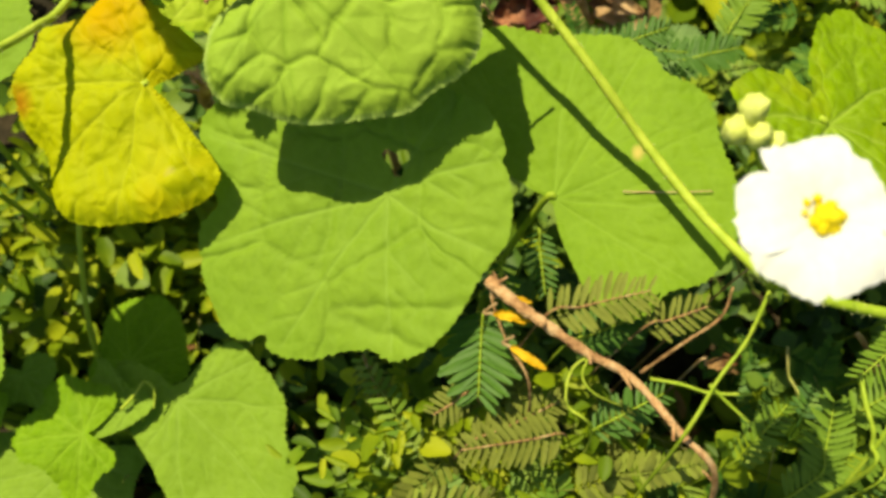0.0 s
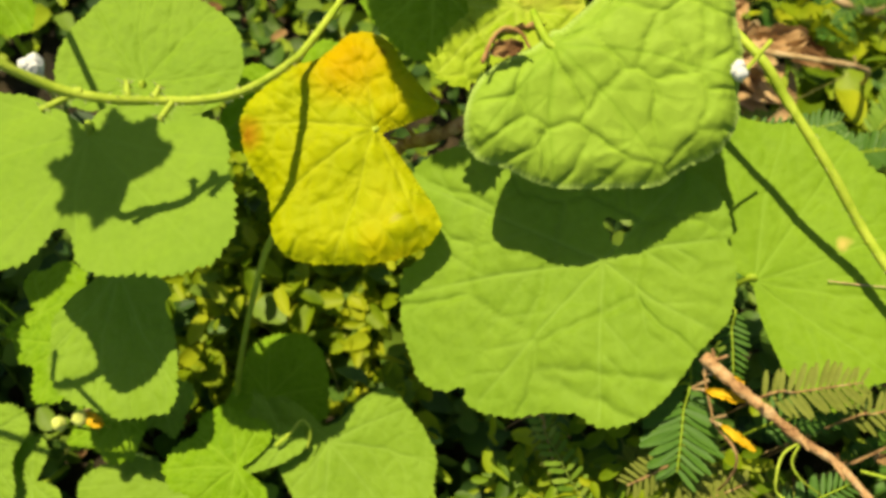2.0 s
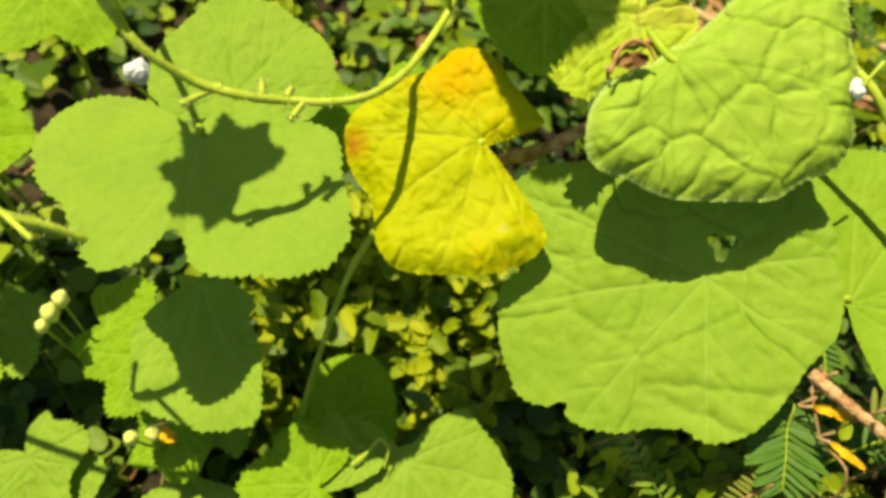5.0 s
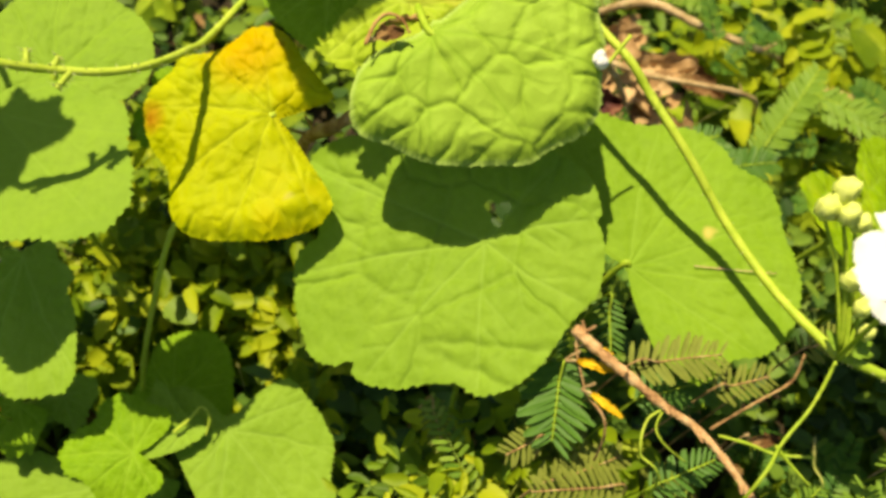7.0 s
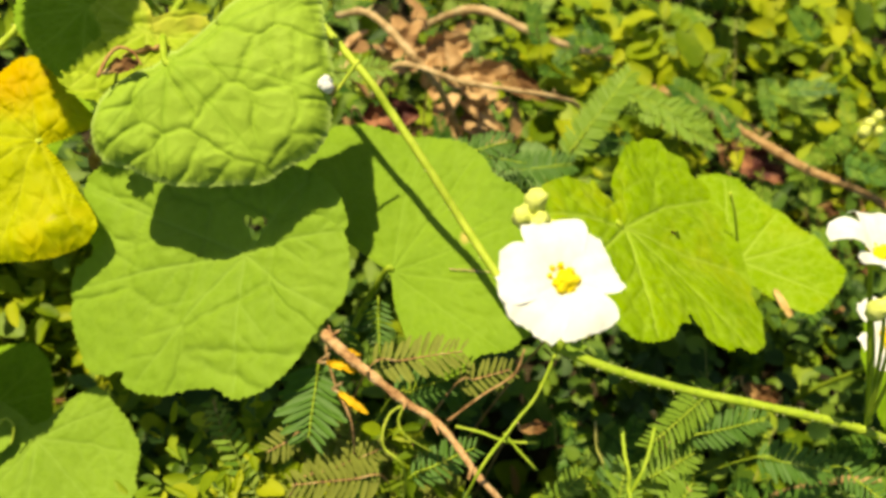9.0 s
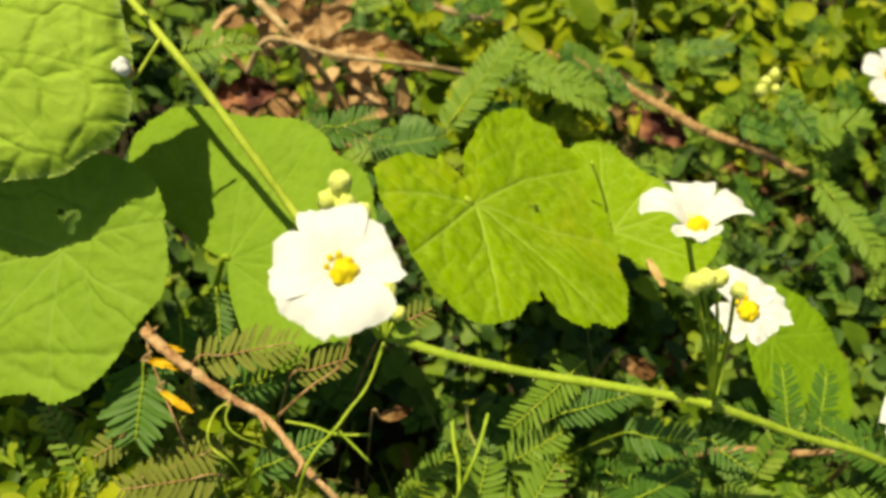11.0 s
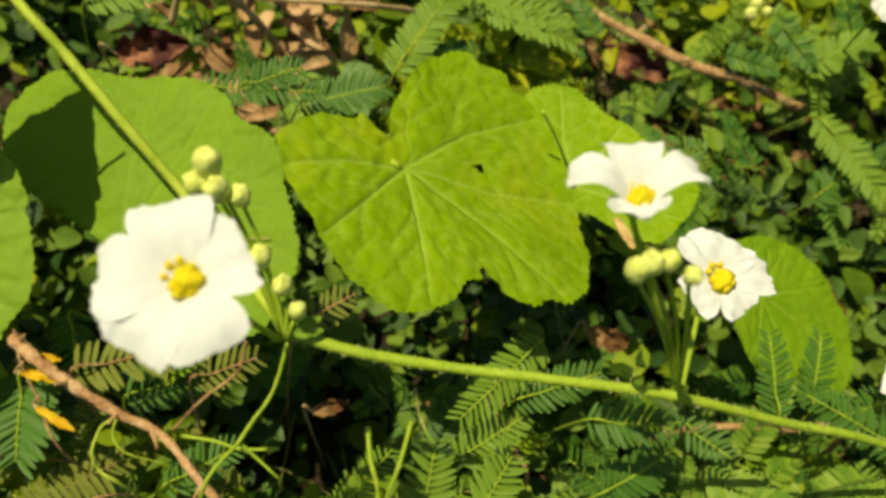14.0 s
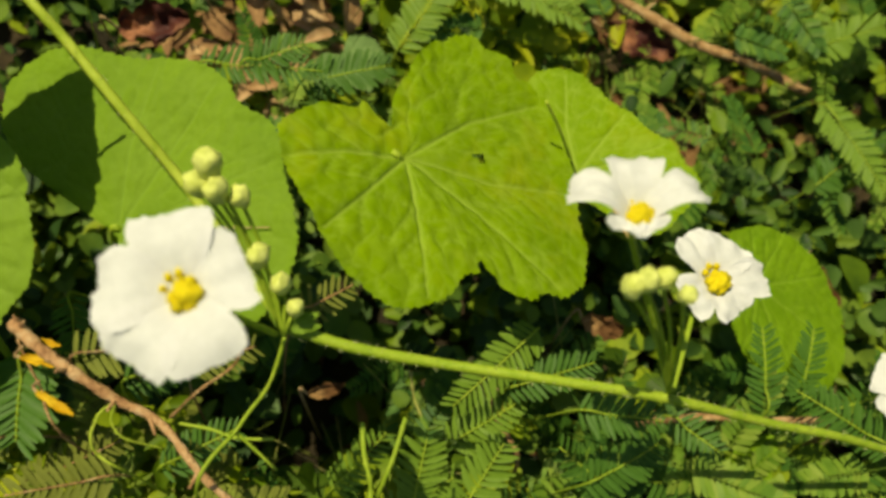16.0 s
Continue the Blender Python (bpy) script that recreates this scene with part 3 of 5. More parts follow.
# leaves at the far left, low in the tangle
for k, (base, tip, size, mat, words) in enumerate((
        # M_LEAF_DEEP on the first leaf stands in for shade from its left
        ((-0.315, 0.215, 0.12), (-0.30, 0.17, 0.11), 0.85, M_LEAF_DEEP, "vine leaf at the edge of the tangle"),
        ((-0.305, 0.195, 0.21), (-0.29, 0.16, 0.20), 0.8, M_LEAF_PALE, "raised pale leaf at the edge of the tangle"),
        ((-0.265, 0.10, 0.03), (-0.24, 0.08, 0.02), 0.6, M_LEAF, "low vine leaf among small weeds"),
        ((-0.305, 0.125, 0.05), (-0.29, 0.10, 0.04), 0.55, M_LEAF_OLIVE, "low yellowish vine leaf among weeds"),
        ((-0.235, 0.155, 0.07), (-0.2, 0.15, 0.07), 0.55, M_LEAF_DEEP, "small dark vine leaf in shade"),
        ((-0.345, 0.16, 0.1), (-0.32, 0.12, 0.09), 0.9, M_LEAF, "vine leaf at the edge of the tangle"),
        ((-0.29, 0.30, 0.14), (-0.25, 0.27, 0.13), 0.9, M_LEAF_DEEP, "shaded vine leaf at the back of the tangle"),
        ((-0.125, 0.255, 0.13), (-0.11, 0.225, 0.12), 0.8, M_LEAF_DEEP, "shaded vine leaf behind the trailing stem"),
        ((0.335, 0.100, 0.06), (0.35, 0.088, 0.06), 0.38, M_LEAF_DEEP, "small notched green leaf near the long stem"),
        ((-0.126, 0.093, 0.078), (-0.163, 0.087, 0.080), 0.58, M_LEAF_DEEP, "dull green low vine leaf under brighter ones"),
        ((-0.195, 0.118, 0.045), (-0.215, 0.103, 0.04), 0.5, M_LEAF_DEEP, "small dull vine leaf beside orange petals"),
        ((-0.178, 0.128, 0.04), (-0.168, 0.112, 0.035), 0.36, M_LEAF, "small bright vine leaf low in the tangle"),
        ((-0.30, 0.158, 0.04), (-0.28, 0.14, 0.035), 0.6, M_LEAF, "low vine leaf among small weeds"),
        ((-0.235, 0.085, 0.02), (-0.26, 0.07, 0.015), 0.6, M_LEAF, "low vine leaf among small weeds"),
        ((-0.33, 0.245, 0.09), (-0.30, 0.23, 0.08), 0.7, M_LEAF_DEEP, "shaded vine leaf at the back of the tangle"),
        ((0.1449, 0.305, 0.071), (0.16, 0.285, 0.066), 0.42, M_LEAF_GREY, "dull bluish-green leaf behind the flat green one"),
        ((-0.205, 0.135, 0.09), (-0.215, 0.10, 0.085), 0.55, M_LEAF_DEEP, "dark vine leaf in the shade of a pale one"),
        ((0.02, 0.055, 0.03), (0.05, 0.04, 0.03), 0.5, M_LEAF_OLIVE, "small yellowish leaf below the big leaf"))):
    lobes = [1 + 0.16 * math.cos(5 * radians(18 * i)) + 0.22 * noise.noise(Vector((i * 0.55, k * 3.3, 1))) for i in range(20)]
    vine_leaf(base, tip, (-0.05 + 0.25 * noise.noise(Vector((k * 1.9, 0, 4))), -0.25 + 0.25 * noise.noise(Vector((k * 1.9, 3, 4))), 0.96), [int(r * size * f) for r, f in zip((50, 46, 46, 48, 44, 46, 44, 38, 26, 12, 6, 12, 26, 38, 44, 46, 44, 48, 46, 46), lobes)],
              mat, words, 20 + k, (base[0] - 0.01, base[1] + 0.02, GROUND), tooth=0.0016, wave=0.004)


# ---- stems of the vine ----
def vine_stem(line, radius, label, seed, mat=M_STEM, hair=260, nodes=(), tip=None, length=0.0022):
    rng = random.Random(seed)
    ob = thing("vine", pose(0, 0, 0), label, "stem", "vine stems")
    part("stem", mesh_of("stem", *tube(line, radius, 10, 10, rng, 0.06, tip), mat), ob)
    if hair:
        part("hairs", mesh_of("hairs", *hairs(line, radius, hair, length, rng, 10), M_HAIR, False), ob, "fine pale bristly hairs")["kind"] = "stuff"
    for p in nodes:
        q = Vector(p)
        pts = [(q + Vector((rng.uniform(-1, 1), rng.uniform(-1, 1), rng.uniform(-1, 1))) * radius * 0.6) for _ in range(3)]
        part("node", mesh_of("node", *tube([pts[0] - Vector((radius, 0, 0)), q, pts[1] + Vector((radius, 0, 0))], radius * 1.1, 4, 8, rng, 0.15, radius), mat), ob, "swollen pale stem node")
    return ob


vine_stem([(-0.08, 0.46, GROUND), (-0.04, 0.37, 0.12), (0.005, 0.28, 0.215), (0.046, 0.225, 0.2265), (0.062, 0.2086, 0.2186), (0.0792, 0.19, 0.2085), (0.0973, 0.1715, 0.195), (0.116, 0.147, 0.190), (0.1325, 0.1238, 0.194)],
          0.0016, "slender yellow-green vine stem rising to a flower", 1, M_STEM_YELLOW, nodes=((0.1325, 0.1238, 0.194), (0.0973, 0.1715, 0.195)), tip=0.0018, hair=160, length=0.0013)
vine_stem([(0.1325, 0.1238, 0.194), (0.155, 0.118, 0.191), (0.184, 0.114, 0.187), (0.218, 0.109, 0.188), (0.254, 0.104, 0.186), (0.3, 0.099, 0.166), (0.341, 0.095, 0.15), (0.42, 0.085, 0.10), (0.5, 0.08, GROUND)],
          0.0019, "long bristly green vine stem running between flower clusters", 2, nodes=((0.254, 0.104, 0.186),), tip=0.0015, hair=330, length=0.0015)
vine_stem([(-0.36, 0.46, GROUND), (-0.29, 0.35, 0.16), (-0.228, 0.235, 0.268), (-0.196, 0.178, 0.274), (-0.179, 0.160, 0.263), (-0.165, 0.1595, 0.249), (-0.150, 0.1618, 0.242), (-0.1395, 0.168, 0.235), (-0.1275, 0.1725, 0.2315), (-0.1185, 0.179, 0.228), (-0.1123, 0.1908, 0.2212), (-0.1083, 0.204, 0.2139), (-0.106, 0.2142, 0.2084), (-0.098, 0.24, 0.205), (-0.08, 0.3, 0.2), (-0.06, 0.42, GROUND)],
          0.0014, "trailing yellow-green vine stem above pale leaves", 3, M_STEM_YELLOW, nodes=((-0.158, 0.1605, 0.2455),), hair=240, length=0.0014)
vine_stem([(-0.38, 0.16, GROUND), (-0.33, 0.135, 0.12), (-0.28, 0.128, 0.2), (-0.234, 0.128, 0.212), (-0.214, 0.131, 0.203), (-0.197, 0.14, 0.185), (-0.178, 0.172, 0.19)],
          0.0016, "yellow-green side stem with short cut ends", 4, M_STEM_YELLOW, nodes=((-0.225, 0.13, 0.213),), hair=300)
# cut side shoots beside a node
for a, b in (((-0.222, 0.129, 0.213), (-0.205, 0.117, 0.219)), ((-0.232, 0.128, 0.213), (-0.236, 0.143, 0.222)), ((-0.158, 0.1605, 0.2455), (-0.167, 0.154, 0.244)), ((-0.146, 0.1645, 0.2395), (-0.1475, 0.170, 0.2405)), ((-0.135, 0.169, 0.234), (-0.138, 0.163, 0.232)), ((-0.1405, 0.167, 0.2355), (-0.139, 0.1725, 0.2365))):
    vine_stem([a, Vector(a).lerp(Vector(b), 0.5), b], 0.0010, "short pale side shoot on the stem", 5, M_STEM_YELLOW, hair=30)
# long-stalked leaves above the view, higher than the rest, whose shadows fall on the leaves below
lift = SUN * 0.20
top = Vector((-0.1580, 0.1615, 0.191)) + lift
vine_leaf(top, top + Vector((-0.035, 0.024, 0)), SUN, [28, 19, 27, 19, 26, 17, 22, 13, 7, 4, 3, 4, 7, 13, 22, 17, 26, 19, 27, 19],
          M_LEAF, "small lobed leaf on a long upright stalk", 41, (-0.179, 0.160, 0.263), petiole=0.001, back=0.0, tooth=0.0016)


# unseen leaf, added only to shade the dark leaf and the yellow leaf's edge
shade = Vector((-0.057, 0.221, 0.214)) + SUN * 0.19
vine_leaf(shade + Vector((0.002, 0.016, 0)), shade, SUN, [42, 37, 32, 29, 27, 25, 24, 24, 22, 16, 8, 16, 22, 24, 24, 25, 27, 29, 32, 37],
          M_LEAF, "unseen lobed leaf added to shade leaves below", 42, (-0.096, 0.245, 0.205), petiole=0.001, back=0.0, tooth=0.0016)


for k, (dx, dy, dz) in enumerate(((0.010, 0.004, 0.004), (-0.006, 0.006, 0.003), (0.011, -0.001, 0.006))):
    tip = Vector((0.1335 + dx, 0.1225 + dy, 0.197 + dz))
    vine_leaf((0.1335 + dx * 0.25, 0.1225 + dy * 0.25, 0.198 + dz * 0.3), tip, (dx * 20, -0.3, 0.9), [8, 5, 3, 3, 2, 2, 2, 2, 2, 2, 2, 2, 2, 2, 2, 2, 3, 3, 4, 5],
              M_LEAF, "small pale bract leaf at the stem node", 60 + k, (0.1325, 0.1238, 0.194), petiole=0.0006, back=0.0, group="bract leaves", tooth=0.0003, wave=0.001, rings=10, count=90, quilt=(3, 0.0002, 0.001))


# ---- flowers ----
def petal_mesh(length, width, seed, rise, wavy, frill=0.05):
    rng = random.Random(seed)
    nu, nv, verts, faces = 16, 17, [], []
    for i in range(nu):
        u = i / (nu - 1)
        w = width * (0.42 + 0.58 * math.sin(min(1.0, u * 1.18) * math.pi * 0.5) ** 1.2) * (1 - 0.08 * max(0, (u - 0.72) / 0.28) ** 2.2)
        for j in range(nv):
            v = 2 * j / (nv - 1) - 1
            end = 1 - 0.06 * abs(v) ** 3 * u + frill * noise.noise(Vector((v * 3.6, seed, 0))) * u + frill * 0.55 * noise.noise(Vector((v * 8, seed, 4))) * u - 0.02 * math.exp(-(v / 0.22) ** 2) * u
            x, y = v * w * 0.5, u * length * end + 0.001
            z = rise * length * (math.sin(u * math.pi * 0.75) - 0.25 * u * u) + 0.0012 * v * v * u
            z += wavy * u * noise.noise(Vector((v * 2.2, u * 2.5, seed * 5.0))) + 0.0001 * math.cos(v * 9) * u
            verts.append((x, y, z))
    for i in range(nu - 1):
        for j in range(nv - 1):
            a = i * nv + j
            faces.append((a, a + 1, a + nv + 1, a + nv))
    return mesh_of("petal", verts, faces, M_PETAL)


def blob(center, size, seed, squash=(1, 1, 1), n=12, m=8, rough=0.25):
    """A lumpy rounded solid."""
    verts, faces = [], []
    for j in range(m + 1):
        b = math.pi * j / m - math.pi / 2
        for i in range(n):
            a = 2 * math.pi * i / n
            d = Vector((math.cos(a) * math.cos(b), math.sin(a) * math.cos(b), math.sin(b)))
            r = size * (1 + rough * noise.noise(d * 2.2 + Vector((seed * 3.1, seed, 0))))
            verts.append(Vector(center) + Vector((d.x * squash[0], d.y * squash[1], d.z * squash[2])) * r)
    for j in range(m):
        for i in range(n):
            a, b = j * n + i, j * n + (i + 1) % n
            faces.append((a, b, b + n, a + n))
    return verts, faces


def flower(center, facing, up, radius, rise, foot, label, seed, wavy=0.0022, widths=(1, 1, 1, 1, 1), lengths=(1, 1, 1, 1, 1), turns=(0, 72, 144, 216, 288), frill=0.06):
    """Five white petals, a cluster of yellow anthers, a green calyx and a stalk down to its foot."""
    c, n = Vector(center), Vector(facing).normalized()
    m = frame_of(c, c + Vector(up), n)
    ob = thing("flower", m, label, "flower", "white vine flowers")
    for i in range(5):
        p = part("petal", petal_mesh(radius * lengths[i], radius * 1.12 * widths[i], seed * 7 + i, rise, wavy, frill), ob)
        p.matrix_basis = pose(0, 0, 0.0004 * (i % 2), 0, 0, turns[i])
    k = radius * 0.105
    spots = [(0.4, -0.3, 1.9), (1.8, -0.2, 1.0), (1.1, -1.5, 1.0), (-0.4, -1.7, 1.0), (-1.2, -0.6, 0.95), (0.9, 1.1, 1.0), (-0.4, 0.9, 0.9), (-2.5, 0.5, 0.55), (-2.0, 2.0, 0.6), (-0.6, 2.5, 0.6)]
    for i, (x, y, s) in enumerate(spots):
        part("anther", mesh_of("anther", *blob((x * k, y * k, radius * (0.12 + 0.03 * (i % 2))), k * s, seed + i, (1, 1, 1.2), 10, 7, 0.5), M_ANTHER), ob)
    part("calyx", mesh_of("calyx", *blob((0, 0, -radius * 0.10), radius * 0.17, seed, (1, 1, 1.5)), M_STEM), ob, "small green calyx behind the petals")
    f = m.inverted() @ Vector(foot)
    part("stalk", mesh_of("stalk", *tube([(0, 0, -radius * 0.15), (0, 0, -radius * 0.4), f.lerp(Vector((0, 0, -radius * 0.4)), 0.4), f], 0.0008, 8, 8, tip=0.0010), M_STEM), ob)
    return ob


flower((0.1165, 0.1098, 0.2690), (-0.1, -0.14, 0.98), (0.0, 1, 0), 0.0164, 0.26, (0.130, 0.120, 0.200), "open white five-petalled flower with frilled petals", 1,
       widths=(1.08, 1.08, 1.02, 1.04, 1.12), lengths=(1.10, 1.12, 1.12, 1.06, 0.88), turns=(12, 88, 145, 205, 296), frill=0.10, wavy=0.0012)
flower((0.224, 0.134, 0.262), (-0.06, 0.26, 0.95), (0.05, 1, 0), 0.0150, 0.52, (0.256, 0.106, 0.189), "cupped white flower with separate rounded petals", 2, widths=(0.95, 0.68, 0.7, 0.7, 0.68), lengths=(1.1, 1.14, 0.38, 0.38, 1.14), turns=(3, 76, 150, 212, 292), frill=0.06)
flower((0.280, 0.147, 0.178), (0.2, -0.05, 0.95), (0.30, 1, 0), 0.0190, 0.16, (0.257, 0.106, 0.188), "white flower with narrow spread petals beside buds", 3, widths=(1.0, 0.76, 0.84, 0.84, 0.74), lengths=(0.9, 0.98, 0.76, 0.7, 1.08), turns=(352, 51, 141, 233, 295), frill=0.06)
flower((0.440, 0.34, 0.112), (0.0, -0.15, 0.98), (0.1, 1, 0), 0.0185, 0.22, (0.45, 0.36, GROUND), "white flower standing among far weeds", 4, widths=(0.8, 0.8, 0.8, 0.8, 0.8))
flower((0.388, 0.121, 0.12), (-0.2, 0.0, 0.98), (0.2, 1, 0), 0.0165, 0.22, (0.39, 0.115, GROUND), "white flower low in the fern-like leaves", 5)


def closed_flower(center, way, size, foot, label, seed):
    """A closing flower: a white furled tip in a brownish calyx on a stalk."""
    m = frame_of(center, Vector(center) + Vector(way).orthogonal(), way)
    ob = thing("closed_flower", m, label, "flower bud", "closing flowers")
    for i in range(3):
        a = i * 2.1
        part("petal", mesh_of("petal", *blob((math.cos(a) * size * 0.3, math.sin(a) * size * 0.3, size * 0.3), size * 0.75, seed + i, (0.8, 0.8, 1.0), 12, 9, 0.4), M_PETAL), ob)
    part("calyx", mesh_of("calyx", *blob((0, 0, -size * 0.7), size * 0.6, seed, (1, 1, 1.1), 10, 8, 0.4), M_DRY_EDGE), ob, "browning calyx under the petals")
    part("stalk", mesh_of("stalk", *tube([(0, 0, -size), (0, 0, -size * 2), m.inverted() @ Vector(foot)], 0.0007, 6, 6), M_STEM_YELLOW), ob)
    return ob


closed_flower((-0.208, 0.207, 0.190), (0.3, -0.2, 0.9), 0.0055, (-0.21, 0.22, 0.155), "small closing white flower by pale leaves", 6)
closed_flower((0.037, 0.200, 0.240), (-0.3, -0.3, 0.85), 0.0040, (0.048, 0.213, 0.242), "tiny closing white flower beside the stem", 7)


def bud_cluster(spots, foot, label, seed, size=0.0047):
    m = pose(*foot)
    ob = thing("bud_cluster", m, label, "flower bud", "bud clusters")
    inv = m.inverted()
    for i, s in enumerate(spots):
        q = inv @ Vector(s)
        b = part("bud", mesh_of("bud", *blob(q, size * (1 - 0.12 * (i % 3)), seed + i, (0.85, 0.9, 1.1), 12, 10, 0.35), M_BUD), ob)
        part("stalk", mesh_of("stalk", *tube([q - Vector((0, 0, size * 0.8)), q * 0.55 + Vector((0.001, 0.002, 0)), (0, 0, 0)], 0.0006, 5, 6, tip=0.0008), M_STEM), b)
    return ob


bud_cluster([(0.114, 0.154, 0.246), (0.116, 0.148, 0.242), (0.122, 0.148, 0.238), (0.111, 0.151, 0.240)], (0.131, 0.122, 0.199), "pale lime flower buds clustered above a node", 1)
bud_cluster([(0.126, 0.137, 0.222), (0.132, 0.131, 0.215), (0.136, 0.126, 0.208)], (0.132, 0.120, 0.199), "small green buds close to the node", 5, 0.0042)
bud_cluster([(0.2275, 0.1195, 0.257), (0.2325, 0.1205, 0.256), (0.2365, 0.1150, 0.259), (0.2240, 0.1185, 0.255)], (0.256, 0.105, 0.187), "lime green buds beside the small flowers", 9, 0.0037)
bud_cluster([(0.392, 0.376, 0.060), (0.397, 0.380, 0.064), (0.399, 0.372, 0.058), (0.389, 0.371, 0.057)], (0.40, 0.375, GROUND), "yellowish buds among far weeds", 14)
bud_cluster([(-0.248, 0.145, 0.10), (-0.244, 0.150, 0.104), (-0.251, 0.140, 0.096)], (-0.25, 0.15, GROUND), "pale buds low in the shade", 19, 0.0045)
bud_cluster([(-0.196, 0.105, 0.082), (-0.205, 0.102, 0.08)], (-0.2, 0.12, GROUND), "small pale buds at a low leaf", 22, 0.004)
vine_stem([(0.227, 0.226, 0.166), (0.236, 0.222, 0.150), (0.2505, 0.2175, 0.118)], 0.0007, "thin orange-tipped leaf stalk on a leaf", 31, M_STEM_YELLOW, hair=0)


# ---- fern-like sprays of a low thorny herb ----
def leaflet_mesh(name, length, width, mat, bend=0.12):
    verts, faces = [], []
    n = 5
    for i in range(n):
        u = i / (n - 1)
        w = width * 0.5 * (math.sin(math.pi * (0.12 + 0.80 * u)) ** 0.6)
        z = bend * length * u * (1 - u)
        verts += [(-w, u * length, z), (0, u * length * 1.01, z - width * 0.14), (w, u * length, z)]
    for i in range(n - 1):
        a = i * 3
        faces += [(a, a + 1, a + 4, a + 3), (a + 1, a + 2, a + 5, a + 4)]
    return mesh_of(name, verts, faces, mat)


SHARED = {}


def frond_line(base, tip, sag, seed):
    b, t = Vector(base), Vector(tip)
    rng = random.Random(seed)
    side = (t - b).cross(Vector((0, 0, 1))) * rng.uniform(-0.12, 0.12)
    return spline([b, b.lerp(t, 0.5) + side + Vector((0, 0, sag)), t], 12)


def frond(base, tip, pairs, leaf, mat, seed):
    """A spray: a thin rachis with paired oblong leaflets, its stalk going down to the ground."""
    rng = random.Random(seed)
    b, t = Vector(base), Vector(tip)
    way = (t - b).normalized()
    m = frame_of(b, t, Vector((rng.uniform(-0.15, 0.15), -0.25 + rng.uniform(-0.15, 0.15), 1)))
    dry = mat is M_FROND_DRY
    ob = thing("herb_spray", m, "fading brownish spray of small paired leaflets" if dry else "feathery green spray of small paired leaflets", "fern spray", "herb sprays")
    key = (mat.name, leaf)
    if key not in SHARED:
        SHARED[key] = leaflet_mesh("leaflet", leaf, leaf * 0.235, mat)
    L = (t - b).length
    pairs = max(pairs, round(L / 0.0026))
    inv = m.inverted()
    foot = Vector((b.x - way.x * 0.02, b.y - way.y * 0.02 + 0.01, GROUND))
    curve = [Vector((0, k * L, 0.06 * L * math.sin(math.pi * k))) for k in (0, 0.33, 0.66, 1.0)]
    part("rachis", mesh_of("rachis", *tube([inv @ foot, (inv @ foot).lerp(Vector((0, -0.004, -0.002)), 0.6), Vector((0, 0, 0))] + curve[1:], 0.0005, 6, 6, tip=0.0003), M_TWIG if dry else M_STEM), ob)
    for i in range(pairs):
        k = (i + 0.7) / pairs
        s = 1 - 0.45 * max(0, k - 0.6) / 0.4 - 0.15 * (k < 0.12)
        for sgn in (-1, 1):
            lf = part("leaflet", SHARED[key], ob)
            lf.matrix_basis = pose(sgn * 0.0004, k * L, 0.06 * L * math.sin(math.pi * k), rng.uniform(-6, 14), sgn * rng.uniform(0, 22), -sgn * (68 - 18 * k + rng.uniform(-7, 7))) @ Matrix.Scale(s * rng.uniform(0.88, 1.08), 4)
    return ob


frond((0.043, 0.125, 0.16), (0.041, 0.094, 0.164), 9, 0.0145, M_FROND, 3)
frond((0.064, 0.161, 0.15), (0.066, 0.136, 0.154), 8, 0.007, M_FROND, 4)
frond((0.063, 0.117, 0.176), (0.099, 0.126, 0.18), 9, 0.0095, M_FROND_DRY, 5)
frond((0.073, 0.085, 0.14), (0.037, 0.078, 0.144), 9, 0.01, M_FROND_DRY, 6)
frond((0.098, 0.117, 0.165), (0.12, 0.124, 0.169), 6, 0.0075, M_FROND_DRY, 7)
frond((0.084, 0.088, 0.13), (0.111, 0.102, 0.134), 8, 0.0085, M_FROND, 8)
frond((0.073, 0.115, 0.15), (0.101, 0.126, 0.154), 7, 0.01, M_FROND, 9)
frond((0.132, 0.136, 0.165), (0.153, 0.147, 0.169), 8, 0.007, M_FROND_DRY, 10)
frond((0.328, 0.113, 0.105), (0.329, 0.15, 0.109), 9, 0.0085, M_FROND, 11)
frond((0.348, 0.118, 0.095), (0.359, 0.153, 0.099), 9, 0.009, M_FROND, 12)
frond((0.242, 0.112, 0.12), (0.277, 0.107, 0.124), 10, 0.01, M_FROND, 13)
frond((0.278, 0.109, 0.125), (0.297, 0.094, 0.129), 8, 0.008, M_FROND, 14)
frond((0.245, 0.084, 0.11), (0.278, 0.099, 0.114), 9, 0.011, M_FROND, 15)
frond((0.379, 0.097, 0.11), (0.339, 0.122, 0.114), 11, 0.01, M_FROND, 16)
frond((0.192, 0.101, 0.1), (0.222, 0.118, 0.104), 9, 0.01, M_FROND_LIGHT, 17)
frond((0.215, 0.122, 0.11), (0.253, 0.133, 0.114), 10, 0.009, M_FROND, 18)
frond((0.47, 0.363, 0.04), (0.407, 0.327, 0.044), 11, 0.012, M_FROND_LIGHT, 19)
frond((0.414, 0.258, 0.03), (0.46, 0.291, 0.034), 9, 0.013, M_FROND, 20)
frond((0.08, 0.265, 0.12), (0.137, 0.262, 0.124), 13, 0.0095, M_FROND, 21)
frond((0.125, 0.264, 0.11), (0.167, 0.275, 0.114), 6, 0.011, M_FROND, 22)
frond((0.021, 0.321, 0.11), (0.06, 0.333, 0.114), 9, 0.01, M_FROND_LIGHT, 23)
